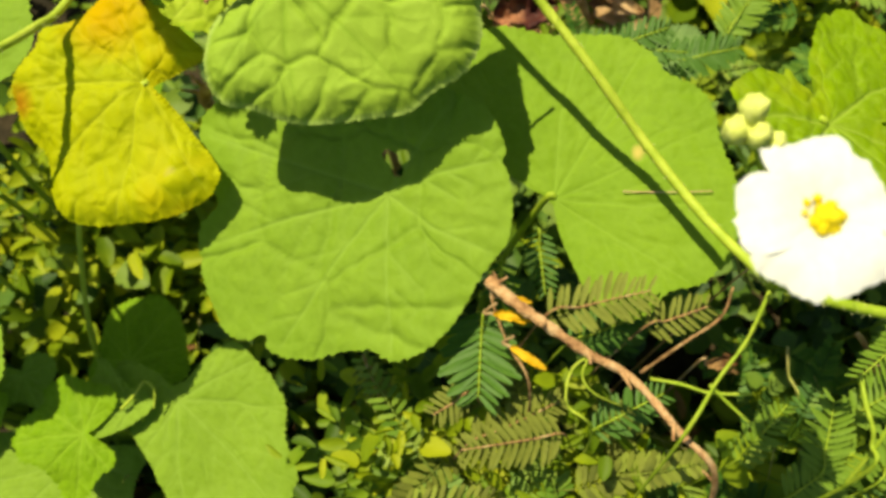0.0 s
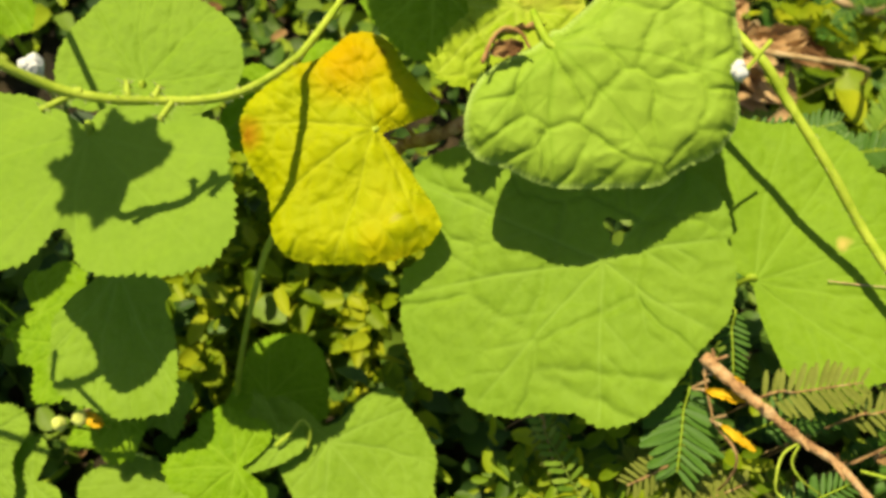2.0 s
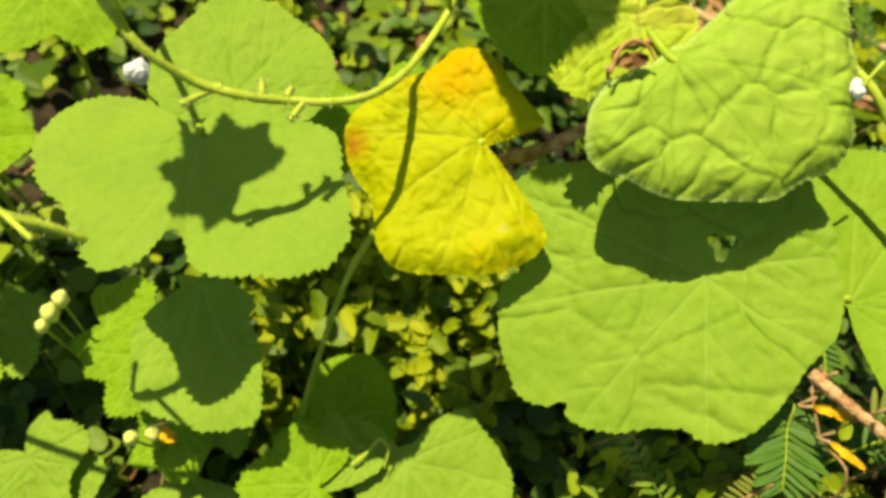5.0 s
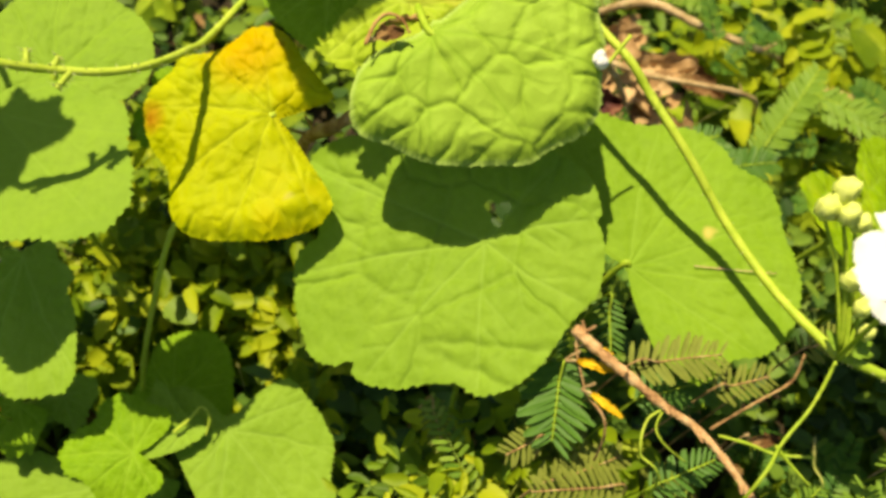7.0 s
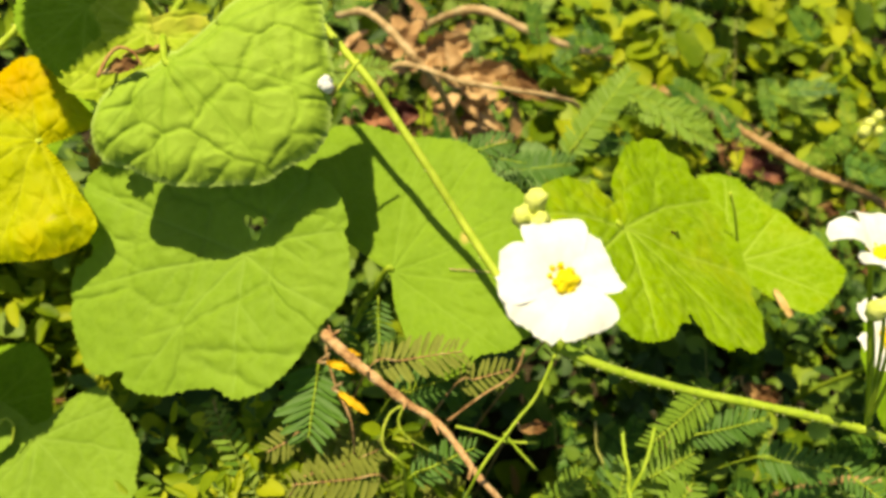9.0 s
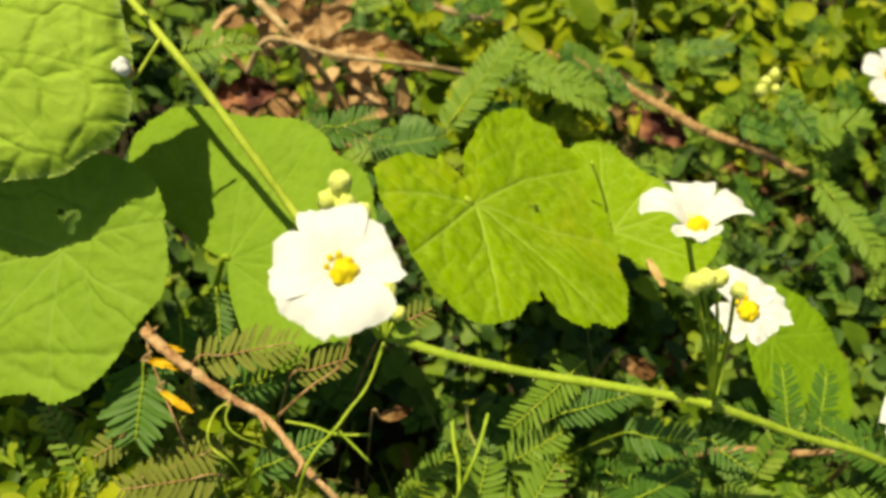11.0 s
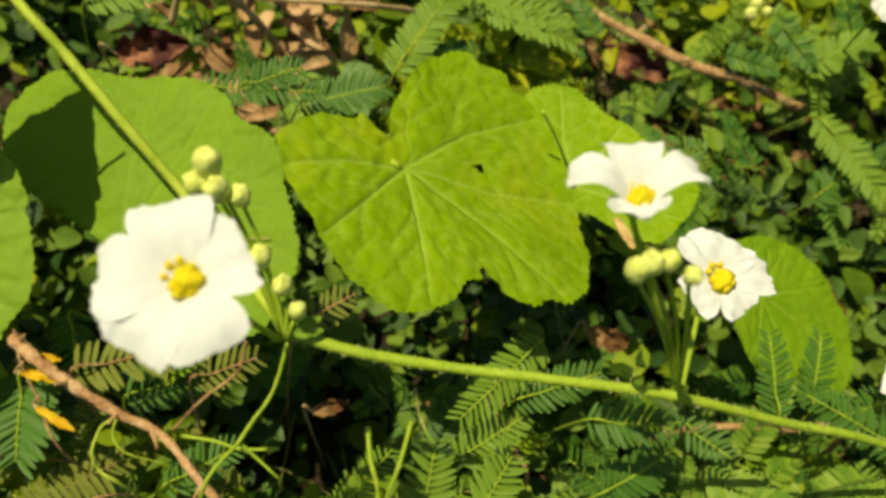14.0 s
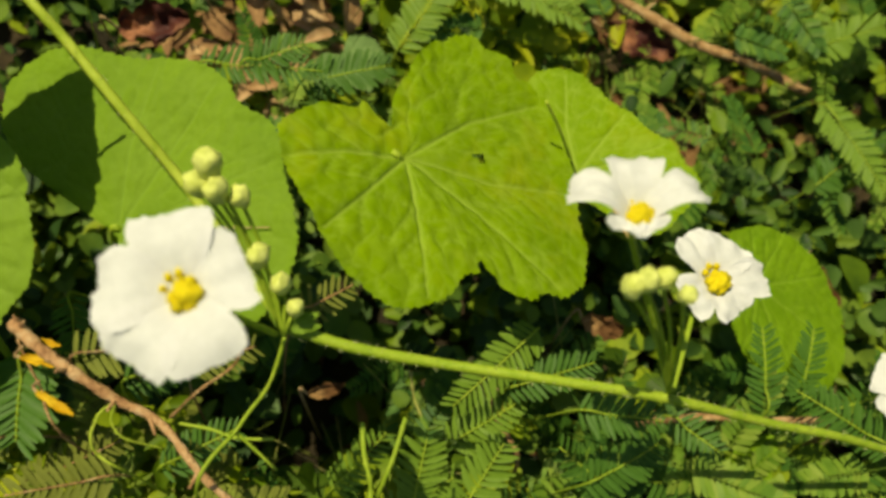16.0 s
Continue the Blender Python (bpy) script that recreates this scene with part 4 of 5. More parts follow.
frond((0.171, 0.304, 0.08), (0.214, 0.373, 0.084), 11, 0.012, M_FROND_LIGHT, 24)
frond((0.208, 0.382, 0.06), (0.276, 0.355, 0.064), 11, 0.012, M_FROND_LIGHT, 25)
frond((0.039, 0.082, 0.135), (0.072, 0.097, 0.139), 9, 0.009, M_FROND_DRY, 26)
frond((0.229, 0.146, 0.12), (0.194, 0.113, 0.124), 9, 0.01, M_FROND_LIGHT, 27)
frond((0.039, 0.097, 0.15), (0.027, 0.088, 0.154), 7, 0.007, M_FROND_DRY, 28)
frond((-0.003, 0.119, 0.12), (0.004, 0.1, 0.124), 6, 0.007, M_FROND_DRY, 29)


frond((0.145, 0.083, 0.10), (0.167, 0.106, 0.104), 10, 0.0085, M_FROND_LIGHT, 30)
frond((0.178, 0.078, 0.10), (0.185, 0.108, 0.104), 10, 0.0105, M_FROND_LIGHT, 31)
frond((0.196, 0.074, 0.105), (0.214, 0.102, 0.106), 10, 0.0105, M_FROND_LIGHT, 32)
frond((0.165, 0.070, 0.095), (0.195, 0.088, 0.10), 10, 0.010, M_FROND_LIGHT, 33)
frond((0.265, 0.078, 0.10), (0.238, 0.100, 0.104), 10, 0.010, M_FROND, 34)
frond((0.300, 0.085, 0.09), (0.268, 0.088, 0.094), 10, 0.011, M_FROND, 35)
frond((0.230, 0.066, 0.09), (0.255, 0.075, 0.094), 9, 0.011, M_FROND_LIGHT, 36)
frond((0.386, 0.123, 0.10), (0.350, 0.112, 0.104), 11, 0.009, M_FROND, 37)
frond((0.415, 0.338, 0.05), (0.466, 0.356, 0.054), 11, 0.013, M_FROND_LIGHT, 38)
frond((0.418, 0.303, 0.05), (0.450, 0.250, 0.054), 12, 0.012, M_FROND_LIGHT, 39)
frond((0.219, 0.372, 0.06), (0.278, 0.344, 0.064), 13, 0.012, M_FROND_LIGHT, 40)
frond((0.100, 0.262, 0.125), (0.128, 0.272, 0.13), 9, 0.009, M_FROND, 41)
frond((0.050, 0.150, 0.145), (0.052, 0.128, 0.15), 8, 0.008, M_FROND, 42)


# ---- twigs, stalks and withered bits ----
def twig(line, radius, tip, label, seed, mat=M_TWIG, category="twig", knobs=0, name="twig"):
    rng = random.Random(seed)
    ob = thing(name, pose(0, 0, 0), label, category, "twigs and stalks")
    part("shaft", mesh_of("shaft", *tube(line, radius, 8, 9, rng, 0.18, tip), mat), ob)
    c = spline(line, 8)
    for i in range(knobs):
        q = c[rng.randrange(2, len(c) - 2)]
        d = Vector((rng.uniform(-1, 1), rng.uniform(-1, 1), rng.uniform(0, 1))).normalized()
        part("spur", mesh_of("spur", *tube([q, q + d * radius * 1.6, q + d * radius * 3.2], radius * 0.45, 3, 6, tip=radius * 0.15), mat), ob)
    return ob


twig([(0.044, 0.129, 0.178), (0.053, 0.121, 0.178), (0.063, 0.114, 0.177), (0.078, 0.105, 0.173), (0.092, 0.098, 0.170), (0.107, 0.081, 0.167), (0.122, 0.068, 0.15), (0.135, 0.05, 0.05), (0.138, 0.045, GROUND)],
     0.0023, 0.0007, "reddish-brown broken twig with a frayed end", 1, M_TWIG_TAN, knobs=9)
twig([(0.095, 0.100, 0.170), (0.106, 0.106, 0.184), (0.117, 0.113, 0.190), (0.120, 0.121, 0.196)], 0.0005, 0.0004, "thin brownish side twig", 2, knobs=2)
twig([(0.1, 0.05, GROUND), (0.104, 0.074, 0.160), (0.118, 0.096, 0.177), (0.127, 0.108, 0.183), (0.1325, 0.1215, 0.194)], 0.0006, 0.0006, "thin green stalk leaning on the node", 3, M_STEM)
twig([(0.098, 0.098, 0.170), (0.108, 0.096, 0.171), (0.117, 0.093, 0.172), (0.129, 0.092, 0.176)], 0.0006, 0.0005, "short pale green stalk", 4, M_STEM)
twig([(0.116, 0.095, 0.175), (0.122, 0.090, 0.172), (0.130, 0.083, 0.170)], 0.0006, 0.0004, "short pale green stalk", 5, M_STEM)
twig([(0.078, 0.105, 0.172), (0.072, 0.100, 0.170), (0.071, 0.090, 0.165), (0.082, 0.083, 0.140), (0.085, 0.08, GROUND)], 0.00045, 0.0004, "curved yellow-green tendril under the twig", 6, M_STEM_YELLOW, "tendril")
twig([(0.078, 0.105, 0.172), (0.076, 0.099, 0.168), (0.080, 0.094, 0.165), (0.091, 0.092, 0.155)], 0.00045, 0.0003, "curved yellow-green tendril under the twig", 7, M_STEM_YELLOW, "tendril")
twig([(0.045, 0.128, 0.177), (0.046, 0.122, 0.173), (0.051, 0.111, 0.165), (0.060, 0.094, 0.150), (0.062, 0.09, GROUND)], 0.0005, 0.0005, "hair-thin brown stalk hanging from the twig", 8)
twig([(-0.111, 0.1035, 0.080), (-0.105, 0.1095, 0.083), (-0.101, 0.1145, 0.085), (-0.097, 0.1115, 0.083), (-0.0975, 0.1045, 0.078)], 0.0008, 0.0004, "pale curled tendril on a low leaf", 9, M_STEM_YELLOW, "tendril")
twig([(0.0931, 0.1666, 0.1712), (0.108, 0.1650, 0.1745), (0.1237, 0.1645, 0.1768)], 0.0003, 0.0002, "hair-thin dry stalk lying on a leaf", 26, M_DRY)
twig([(0.1567, 0.0946, 0.1922), (0.1575, 0.085, 0.191), (0.1597, 0.0753, 0.186), (0.158, 0.065, 0.165), (0.15, 0.05, GROUND)], 0.0008, 0.0006, "slender upright green pod", 27, M_STEM, "pod", 0, "seed_pod")
twig([(0.170, 0.0965, 0.190), (0.1665, 0.085, 0.189), (0.163, 0.0765, 0.185), (0.158, 0.065, 0.165)], 0.0008, 0.0006, "slender upright green pod", 28, M_STEM, "pod", 0, "seed_pod")
# dry sticks at the back
twig([(0.02, 0.43, 0.05), (0.044, 0.399, 0.085), (0.076, 0.359, 0.09), (0.10, 0.35, 0.06), (0.13, 0.36, GROUND)], 0.0026, 0.002, "pale dry forked stick among litter", 10, M_DRY, knobs=3)
twig([(0.05, 0.352, 0.06), (0.065, 0.356, 0.088), (0.104, 0.346, 0.09), (0.135, 0.343, 0.091), (0.165, 0.347, 0.084), (0.19, 0.37, 0.05), (0.22, 0.42, GROUND)], 0.0020, 0.0014, "bleached straight dry stick", 11, M_DRY, knobs=2)
twig([(0.07, 0.47, 0.0), (0.113, 0.441, 0.06), (0.152, 0.425, 0.062), (0.187, 0.42, 0.055), (0.22, 0.44, 0.03), (0.27, 0.49, GROUND)], 0.0034, 0.0018, "long bleached dry branch lying on weeds", 12, M_DRY, knobs=3)
twig([(0.20, 0.48, GROUND), (0.26, 0.415, 0.028), (0.312, 0.378, 0.036), (0.352, 0.350, 0.037), (0.385, 0.336, 0.038), (0.416, 0.324, 0.032), (0.432, 0.334, 0.012), (0.45, 0.36, GROUND)], 0.0034, 0.0026, "brown dry branch with peeling bark", 13, M_TWIG, knobs=9)
twig([(0.29, 0.12, 0.03), (0.303, 0.115, 0.088), (0.335, 0.113, 0.092), (0.366, 0.111, 0.090), (0.4, 0.11, GROUND)], 0.0018, 0.0014, "pinkish dry stick below the long stem", 15, M_TWIG, knobs=2)
twig([(0.203, 0.138, 0.10), (0.206, 0.132, 0.10), (0.216, 0.112, 0.09), (0.225, 0.096, 0.08), (0.23, 0.09, GROUND)], 0.0014, 0.0008, "thin brown twig under the stem", 16, M_TWIG, knobs=3)
twig([(0.178, 0.135, 0.088), (0.180, 0.125, 0.080), (0.185, 0.112, 0.068), (0.188, 0.105, GROUND)], 0.0006, 0.0006, "thin pale stalk of a weed", 17, M_GRASS, "stalk")
twig([(-0.08, 0.24, 0.10), (-0.07, 0.215, 0.155), (-0.055, 0.205, 0.18), (-0.03, 0.21, 0.2), (-0.01, 0.24, 0.16), (0.0, 0.27, GROUND)], 0.0028, 0.0022, "brown woody stem behind the yellow leaf", 18, M_TWIG, knobs=4)
twig([(-0.112, 0.178, 0.155), (-0.125, 0.166, 0.12), (-0.140, 0.138, 0.05), (-0.15, 0.125, GROUND)], 0.0013, 0.0016, "yellowish upright stalk below the yellow leaf", 19, M_STEM_YELLOW, "stalk")


def withered(center, tip, normal, length, width, mat, label, seed, name="dry_leaf", category="dry leaf", curl=0.6, rest=None):
    """A curled withered leaf with a crumpled surface and uneven edge."""
    rng = random.Random(seed)
    m = frame_of(center, tip, normal)
    nu, nv, verts, faces = 18, 13, [], []
    for i in range(nu):
        u = i / (nu - 1)
        w = width * 0.5 * math.sin(math.pi * (0.06 + 0.90 * u)) ** 0.7 * (1 + 0.5 * noise.noise(Vector((u * 5, seed, 0))) + 0.3 * noise.noise(Vector((u * 14, seed, 2))))
        for j in range(nv):
            v = 2 * j / (nv - 1) - 1
            x = v * w * (1 - 0.25 * curl * v * v)
            z = curl * w * v * v + 0.18 * length * curl * (u - 0.5) ** 2 + width * 0.30 * noise.noise(Vector((u * 4, v * 2.4, seed))) + width * 0.14 * noise.noise(Vector((u * 11, v * 6, seed)))
            verts.append((x, (u - 0.5) * length, z))
    for i in range(nu - 1):
        for j in range(nv - 1):
            a = i * nv + j
            faces.append((a, a + 1, a + nv + 1, a + nv))
    ob = thing(name, m, label, category, "withered leaves")
    part("blade", mesh_of("blade", verts, faces, mat), ob)
    if rest:
        part("stalk", mesh_of("stalk", *tube([(0, -length * 0.5, 0), (0, -length * 0.7, -0.004), m.inverted() @ Vector(rest)], 0.0006, 6, 6), M_DRY), ob)
    return ob


withered((0.063, 0.279, 0.131), (0.085, 0.284, 0.131), (0.1, -0.5, 0.9), 0.030, 0.020, M_DEAD_RED, "curled reddish-brown dead leaf above green leaves", 1, rest=(0.05, 0.3, GROUND))
withered((0.115, 0.356, 0.086), (0.14, 0.36, 0.09), (0.0, -0.4, 0.9), 0.045, 0.020, M_TAN_LEAF, "crumpled tan dead leaf caught on dry sticks", 2, rest=(0.09, 0.37, GROUND))
withered((0.09, 0.385, 0.07), (0.11, 0.40, 0.07), (0.2, -0.3, 0.9), 0.05, 0.025, M_TAN_LEAF, "crumpled tan dead leaf behind dry sticks", 3, rest=(0.07, 0.37, GROUND))
withered((0.145, 0.375, 0.06), (0.17, 0.36, 0.06), (-0.2, -0.3, 0.9), 0.045, 0.018, M_DRY_LEAF, "brown dead leaf below a dry stick", 4, rest=(0.14, 0.38, GROUND))
withered((0.265, 0.156, 0.09), (0.28, 0.15, 0.09), (0, -0.5, 0.9), 0.02, 0.013, M_DRY_LEAF, "small reddish dead leaf in shade", 5, rest=(0.26, 0.165, GROUND))
withered((0.41, 0.19, 0.03), (0.42, 0.16, 0.02), (-0.3, -0.2, 0.9), 0.05, 0.014, M_DRY_LEAF, "brown dead leaf beside a green one", 6, rest=(0.40, 0.22, GROUND))
withered((0.2690, 0.1935, 0.1212), (0.2730, 0.1855, 0.1212), (-0.1, -0.2, 0.97), 0.016, 0.005, M_TAN_MARGIN, "dried tan margin of a yellow-green leaf", 7, curl=0.12)
withered((0.3246, 0.3605, 0.020), (0.35, 0.352, 0.018), (0.0, -0.4, 0.9), 0.050, 0.024, M_DEAD_RED, "dark reddish dead leaf under a fallen branch", 15, rest=(0.30, 0.37, GROUND))
withered((0.300, 0.375, 0.025), (0.29, 0.40, 0.03), (0.2, -0.4, 0.9), 0.040, 0.020, M_DRY_LEAF, "brown dead leaf under a fallen branch", 16, rest=(0.29, 0.385, GROUND))
withered((0.2226, 0.1154, 0.08), (0.23, 0.105, 0.075), (0.1, -0.4, 0.9), 0.020, 0.010, M_LEAF_LIME, "curled yellowing leaf among the herbs", 8, rest=(0.215, 0.125, GROUND))
withered((0.1425, 0.122, 0.11), (0.150, 0.123, 0.112), (0.1, -0.5, 0.9), 0.015, 0.007, M_DRY_LEAF, "small reddish dead leaf in shade", 9, rest=(0.135, 0.125, GROUND))
for k, (a, b, w) in enumerate((((0.046, 0.119, 0.172), (0.061, 0.117, 0.172), 0.0042), ((0.052, 0.108, 0.170), (0.064, 0.101, 0.168), 0.0034), ((0.048, 0.124, 0.175), (0.059, 0.122, 0.175), 0.003))):
    a, b = Vector(a), Vector(b)
    withered(a.lerp(b, 0.5), b, (0, -0.3, 1), (b - a).length, w, M_ORANGE, "narrow orange-yellow withering leaflet on the twig", 11 + k, "withered_leaflet", "leaflet", 0.25, rest=tuple(a + Vector((0.001, 0.003, 0.002))))
withered((-0.03, 0.212, 0.232), (-0.045, 0.205, 0.235), (0.3, -0.6, 0.7), 0.022, 0.010, M_DRY_EDGE, "dried brown curl at a leaf base", 21, rest=(-0.03, 0.225, 0.215))
# dark brown sheet put in for the shade inside the curled margin
withered((-0.0352, 0.197, 0.2425), (-0.030, 0.199, 0.2425), (0.0, -0.4, 0.9), 0.0105, 0.0062, M_DRY_LEAF, "dark brown sheet as the shaded hollow at a leaf base", 24, curl=0.2, rest=(-0.036, 0.225, 0.215))
twig([(-0.0425, 0.190, 0.243), (-0.0402, 0.198, 0.2455), (-0.0365, 0.2008, 0.2475), (-0.0317, 0.1998, 0.247), (-0.0285, 0.1965, 0.2445)], 0.0007, 0.0005, "pale curled leaf margin over a dark hollow", 25, M_DRY_EDGE, "dry leaf", 0, "dry_leaf_margin")
withered((-0.232, 0.15, 0.02), (-0.22, 0.14, 0.02), (0, -0.3, 1), 0.015, 0.009, M_ORANGE, "small orange withered petal on low leaves", 22, rest=(-0.23, 0.16, GROUND))
withered((-0.19, 0.105, 0.082), (-0.18, 0.1, 0.082), (0, -0.3, 1), 0.010, 0.007, M_ORANGE, "small orange withered petal on low leaves", 23, rest=(-0.19, 0.12, 0.06))


# ---- undergrowth, too many to count ----
def small_leaf(q, size, rng, up=0.6, slim=0.75):
    d = Vector((rng.gauss(0, 1), rng.gauss(0, 1), rng.gauss(0, 0.35))).normalized()
    n = Vector((rng.gauss(0, 0.4), rng.gauss(-0.15, 0.4), up + 0.4)).normalized()
    x = d.cross(n).normalized()
    n = x.cross(d)
    w = size * slim * rng.uniform(0.5, 1.3) * 0.5
    p = rng.uniform(0.35, 0.62)
    rim = 12
    pts = []
    for i in range(rim):
        k = 2 * math.pi * i / rim
        u = 0.5 - 0.5 * math.cos(k)
        v = math.sin(k) * (1 - (u - p) * 0.5)
        pts.append((v * w * rng.uniform(0.88, 1.1), u * size, 0.12 * abs(v) - 0.10 * u * u))
    pts.append((0, size * 0.5, -0.04))
    verts = [q + x * a + d * b + n * (c * size) for a, b, c in pts]
    return verts, [(i, (i + 1) % rim, rim) for i in range(rim)]


# weeds stay below the low leaves: centre, radius, height
BELOW_LEAVES = ((-0.085, 0.095, 0.05, 0.03), (-0.115, 0.12, 0.035, 0.02), (-0.17, 0.085, 0.065, -0.022), (-0.255, 0.095, 0.05, 0.0), (-0.30, 0.11, 0.05, 0.02), (-0.125, 0.15, 0.04, -0.018), (-0.18, 0.13, 0.06, 0.06), (0.03, 0.05, 0.03, 0.01), (0.145, 0.125, 0.034, -0.02), (0.118, 0.112, 0.025, -0.01))


def scatter(name, label, category, mat, count, seed, place, size, **kw):
    rng = random.Random(seed)
    verts, faces = [], []
    for _ in range(count):
        q = place(rng)
        if any((q.x - x) ** 2 + (q.y - y) ** 2 < r * r and q.z > z for x, y, r, z in BELOW_LEAVES):
            continue
        v, f = small_leaf(q, rng.uniform(*size), rng, **kw)
        k = len(verts)
        verts += v
        faces += [tuple(i + k for i in g) for g in f]
    ob = new(name, mesh_of(name, verts, faces, mat))
    return tagged(ob, label, category, kind="stuff")


def clumps(seed, count, xs, ys, zs, spread):
    """Places gathered round random centres."""
    rng = random.Random(seed)
    mids = [Vector((rng.uniform(*xs), rng.uniform(*ys), rng.uniform(*zs))) for _ in range(count)]

    def place(r):
        m = r.choice(mids)
        q = m + Vector((r.gauss(0, spread), r.gauss(0, spread), r.gauss(0, spread * 0.5)))
        q.z = max(q.z, GROUND + 0.004)
        return q
    return place


scatter("undergrowth", "small yellow-green weeds covering the ground", "weeds", M_COVER, 8000, 1, clumps(1, 420, (-0.75, 1.0), (-0.05, 1.0), (GROUND, 0.015), 0.024), (0.009, 0.028))
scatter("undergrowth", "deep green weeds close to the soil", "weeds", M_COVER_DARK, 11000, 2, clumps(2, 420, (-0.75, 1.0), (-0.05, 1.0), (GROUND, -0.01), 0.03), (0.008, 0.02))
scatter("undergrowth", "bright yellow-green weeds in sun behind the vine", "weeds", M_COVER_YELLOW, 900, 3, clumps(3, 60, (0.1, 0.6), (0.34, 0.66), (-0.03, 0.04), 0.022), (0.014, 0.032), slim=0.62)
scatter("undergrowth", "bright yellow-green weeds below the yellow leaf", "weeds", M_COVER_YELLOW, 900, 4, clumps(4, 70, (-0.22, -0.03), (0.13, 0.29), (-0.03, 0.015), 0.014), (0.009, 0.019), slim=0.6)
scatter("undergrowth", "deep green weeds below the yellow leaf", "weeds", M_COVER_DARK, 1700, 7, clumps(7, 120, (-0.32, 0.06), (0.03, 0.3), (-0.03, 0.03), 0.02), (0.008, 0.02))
scatter("undergrowth", "yellowish weeds between the leaves, coloured as sunlit", "weeds", M_COVER_YELLOW, 1300, 12, clumps(12, 54, (-0.19, -0.05), (0.15, 0.27), (-0.02, 0.05), 0.015), (0.007, 0.019), slim=0.5)
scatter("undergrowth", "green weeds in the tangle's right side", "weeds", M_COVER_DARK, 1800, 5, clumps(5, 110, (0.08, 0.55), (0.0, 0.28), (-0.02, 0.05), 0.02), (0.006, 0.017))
scatter("undergrowth", "olive weeds under the brown twig", "weeds", M_COVER, 700, 8, clumps(8, 30, (0.0, 0.12), (0.03, 0.1), (0.0, 0.10), 0.014), (0.006, 0.014), slim=0.4)
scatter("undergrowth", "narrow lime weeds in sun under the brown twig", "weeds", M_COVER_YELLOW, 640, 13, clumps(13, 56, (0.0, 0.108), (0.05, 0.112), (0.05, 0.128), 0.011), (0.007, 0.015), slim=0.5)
scatter("undergrowth", "green weeds in sun beside the big leaf", "weeds", M_COVER, 170, 15, clumps(15, 26, (-0.035, 0.05), (0.06, 0.097), (0.055, 0.11), 0.012), (0.006, 0.014), slim=0.5)
scatter("undergrowth", "fresh green weeds in sun below the long stem", "weeds", M_COVER, 420, 14, clumps(14, 40, (0.13, 0.40), (0.03, 0.11), (0.02, 0.085), 0.014), (0.010, 0.020), slim=0.8)
scatter("leaf_litter", "scattered brown dead leaf fragments on soil", "litter", M_DRY_LEAF, 900, 6, clumps(6, 120, (-0.6, 0.9), (0.0, 0.9), (GROUND, GROUND + 0.01), 0.03), (0.006, 0.02), slim=0.5)


scatter("leaf_litter", "tan dead leaf scraps caught under dry sticks", "litter", M_TAN_LEAF, 170, 9, clumps(9, 18, (0.03, 0.13), (0.34, 0.44), (-0.02, 0.07), 0.015), (0.012, 0.032), slim=0.45)
scatter("leaf_litter", "brown dead leaf scraps along a fallen branch", "litter", M_DRY_LEAF, 150, 10, clumps(10, 20, (0.26, 0.46), (0.31, 0.42), (-0.03, 0.0), 0.016), (0.010, 0.028), slim=0.4)


def field(rng):
    """Places over the wider field, thinning outwards, outside the near tangle."""
    while True:
        a, r = rng.uniform(0, 2 * math.pi), 0.35 + 4.65 * rng.random() ** 1.5
        q = Vector((0.1 + math.cos(a) * r, 0.35 + math.sin(a) * r, GROUND + rng.uniform(0.004, 0.05)))
        if noise.noise(Vector((q.x * 1.7, q.y * 1.7, 5))) > -0.35 and not (-0.5 < q.x < 0.8 and -0.02 < q.y < 0.85):
            return q


scatter("field_weeds", "low green weeds spreading over the field", "weeds", M_COVER_DARK, 15000, 31, field, (0.02, 0.06))
scatter("field_weeds", "low yellow-green weeds spreading over the field", "weeds", M_COVER, 9000, 32, field, (0.02, 0.06))


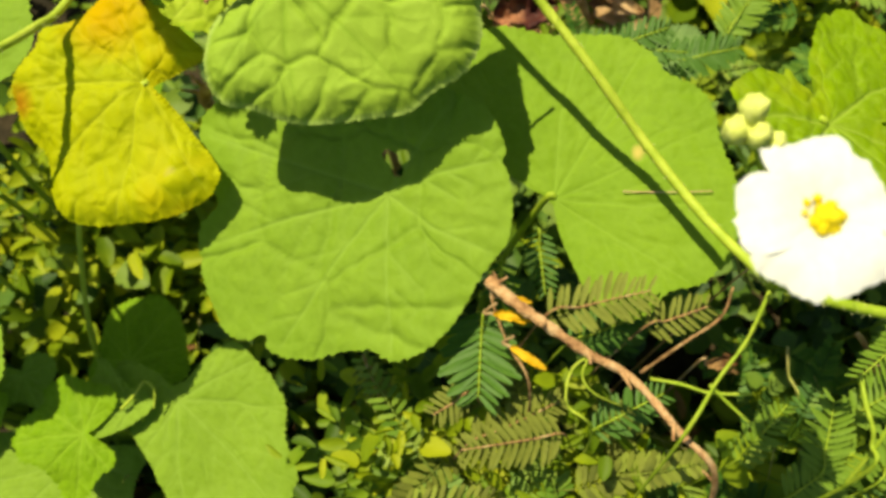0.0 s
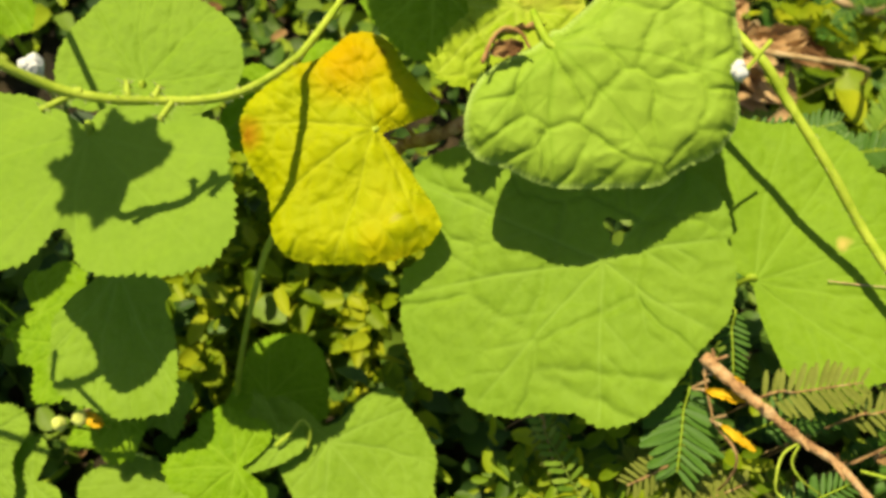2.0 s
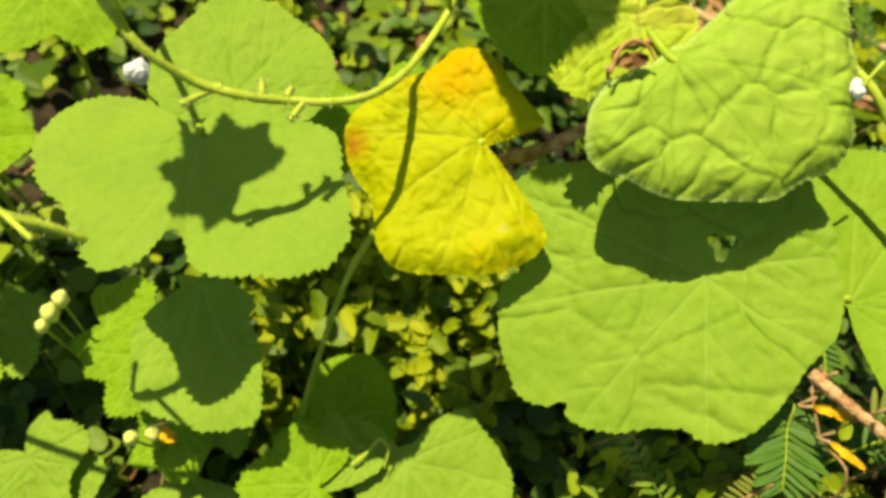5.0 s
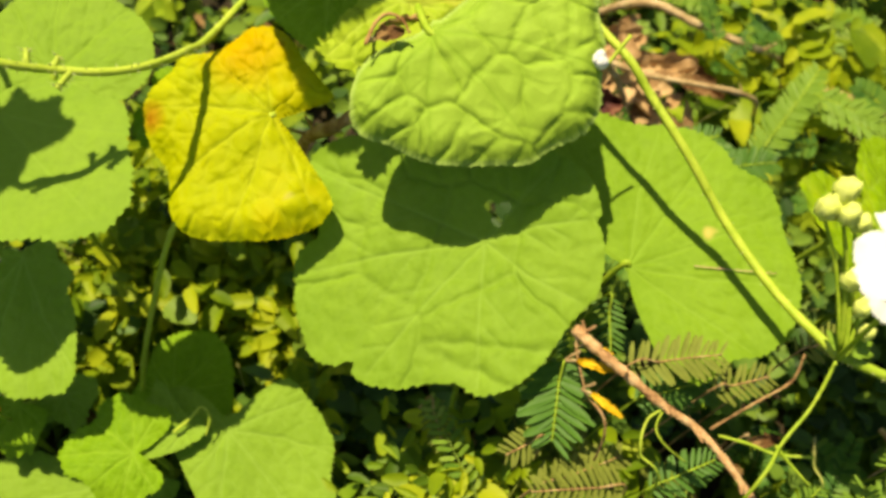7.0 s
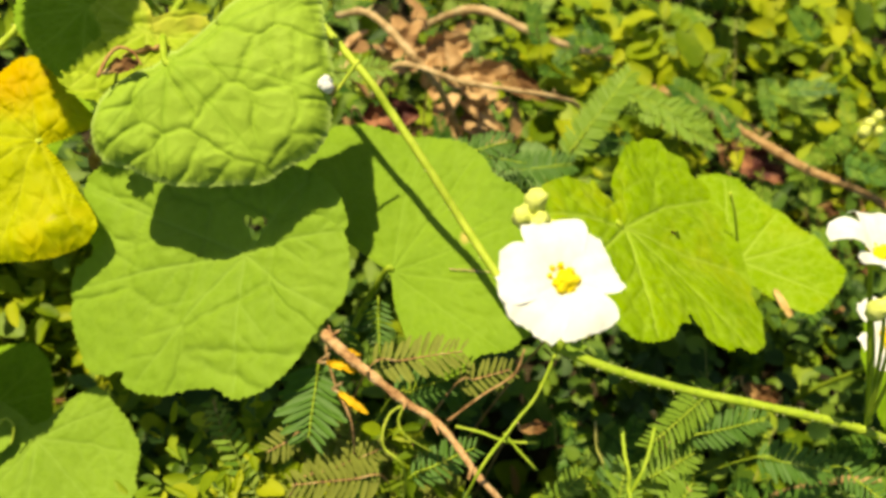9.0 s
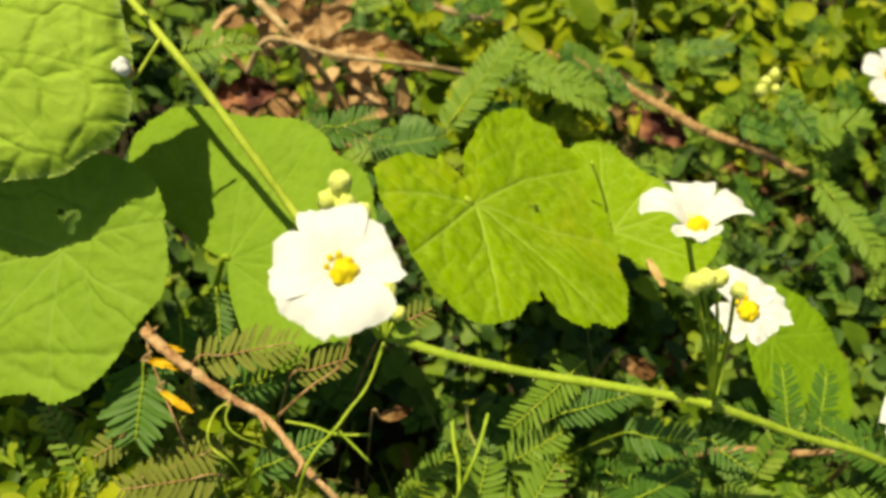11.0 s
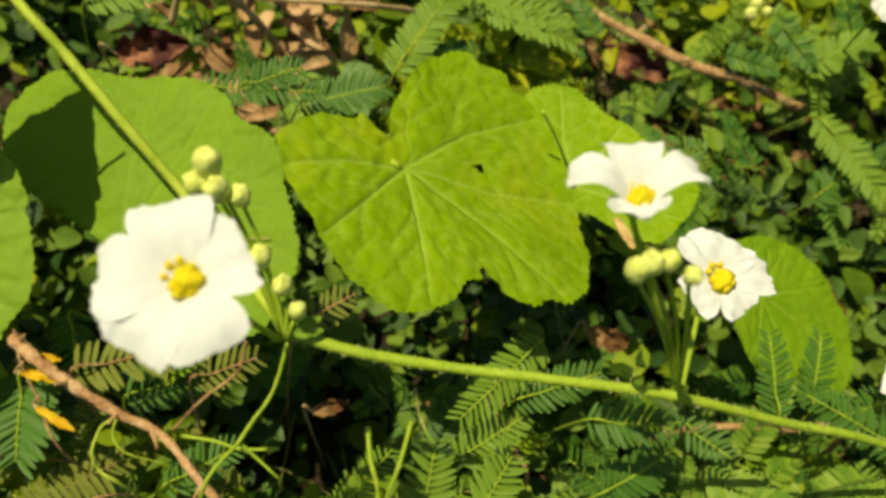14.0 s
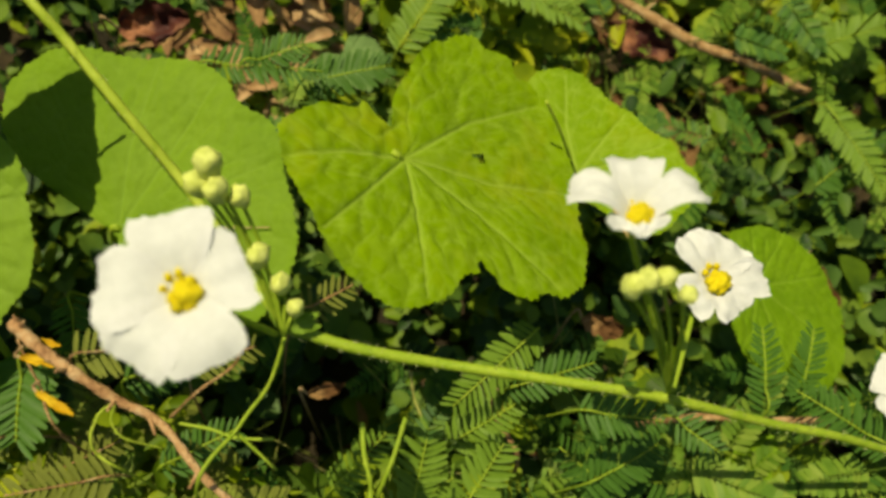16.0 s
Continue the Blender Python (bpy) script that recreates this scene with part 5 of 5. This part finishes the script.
def spray_stuff(count, seed, mat, xs, ys, zs, label):
    rng = random.Random(seed)
    verts, faces = [], []
    for _ in range(count):
        b = Vector((rng.uniform(*xs), rng.uniform(*ys), rng.uniform(*zs)))
        if (b.x - 0.140) ** 2 + (b.y - 0.113) ** 2 < 0.040 ** 2:
            continue
        a, L = rng.uniform(0, 2 * math.pi), rng.uniform(0.025, 0.045)
        t = b + Vector((math.cos(a) * L, math.sin(a) * L, rng.uniform(-0.008, 0.008)))
        m = frame_of(b, t, (rng.uniform(-0.3, 0.3), rng.uniform(-0.5, 0.1), 1))
        leaf = rng.uniform(0.007, 0.011)
        pairs = rng.randint(11, 15)
        v, f = tube([Vector((0, -0.02, -0.02)), Vector((0, 0, 0)), Vector((0, L, 0))], 0.0004, 3, 4, tip=0.0002)
        v = [m @ q for q in v]
        k = len(verts)
        verts += v
        faces += [tuple(i + k for i in g) for g in f]
        for i in range(pairs):
            y = (i + 0.7) / pairs
            for s in (-1, 1):
                c = m @ pose(0, y * L, 0, rng.uniform(-6, 14), s * rng.uniform(0, 22), -s * (68 - 18 * y + rng.uniform(-7, 7)))
                w, l = leaf * 0.13, leaf * (1 - 0.4 * max(0, y - 0.6) / 0.4)
                k = len(verts)
                verts += [c @ Vector(q) for q in ((0, 0, 0), (w, l * 0.25, 0), (w, l * 0.8, 0.0003), (0, l, 0), (-w, l * 0.8, 0.0003), (-w, l * 0.25, 0))]
                faces.append((k, k + 1, k + 2, k + 3, k + 4, k + 5))
    ob = new("herb_foliage", mesh_of("herb_foliage", verts, faces, mat))
    return tagged(ob, label, "herb foliage", kind="stuff")


spray_stuff(110, 11, M_FROND, (0.1, 0.5), (0.0, 0.15), (0.0, 0.085), "dense feathery herb foliage under the long stem")
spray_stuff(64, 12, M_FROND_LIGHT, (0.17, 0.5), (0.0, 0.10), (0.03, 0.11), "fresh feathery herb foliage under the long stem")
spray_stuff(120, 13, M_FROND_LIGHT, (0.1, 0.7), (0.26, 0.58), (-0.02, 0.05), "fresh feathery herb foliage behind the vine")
spray_stuff(100, 14, M_FROND, (0.04, 0.6), (0.24, 0.46), (-0.02, 0.07), "dark feathery herb foliage behind the vine")
spray_stuff(40, 15, M_FROND_DRY, (0.0, 0.11), (0.02, 0.10), (0.05, 0.13), "fading herb foliage below the brown twig")


def stalks(count, seed, xs, ys, zs, label):
    rng = random.Random(seed)
    verts, faces = [], []
    for _ in range(count):
        b = Vector((rng.uniform(*xs), rng.uniform(*ys), GROUND))
        h = rng.uniform(*zs)
        lean = Vector((rng.gauss(0, 0.5), rng.gauss(0, 0.5), 1)).normalized() * h
        v, f = tube([b, b + lean * 0.5 + Vector((0, 0, 0.01)), b + lean], 0.0006, 4, 4, tip=0.0002)
        k = len(verts)
        verts += v
        faces += [tuple(i + k for i in g) for g in f]
    ob = new("grass_stalks", mesh_of("grass_stalks", verts, faces, M_GRASS))
    return tagged(ob, label, "grass", kind="stuff")


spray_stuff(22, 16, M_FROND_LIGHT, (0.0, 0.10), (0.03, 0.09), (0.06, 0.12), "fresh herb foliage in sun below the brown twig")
stalks(120, 21, (0.05, 0.5), (0.0, 0.14), (0.06, 0.15), "thin green and straw stalks in the herbs")
stalks(140, 22, (0.0, 0.8), (0.25, 0.7), (0.05, 0.13), "thin grass stalks behind the vine")
stalks(50, 23, (-0.4, 0.0), (0.05, 0.3), (0.05, 0.12), "thin yellow stalks under the leaves")
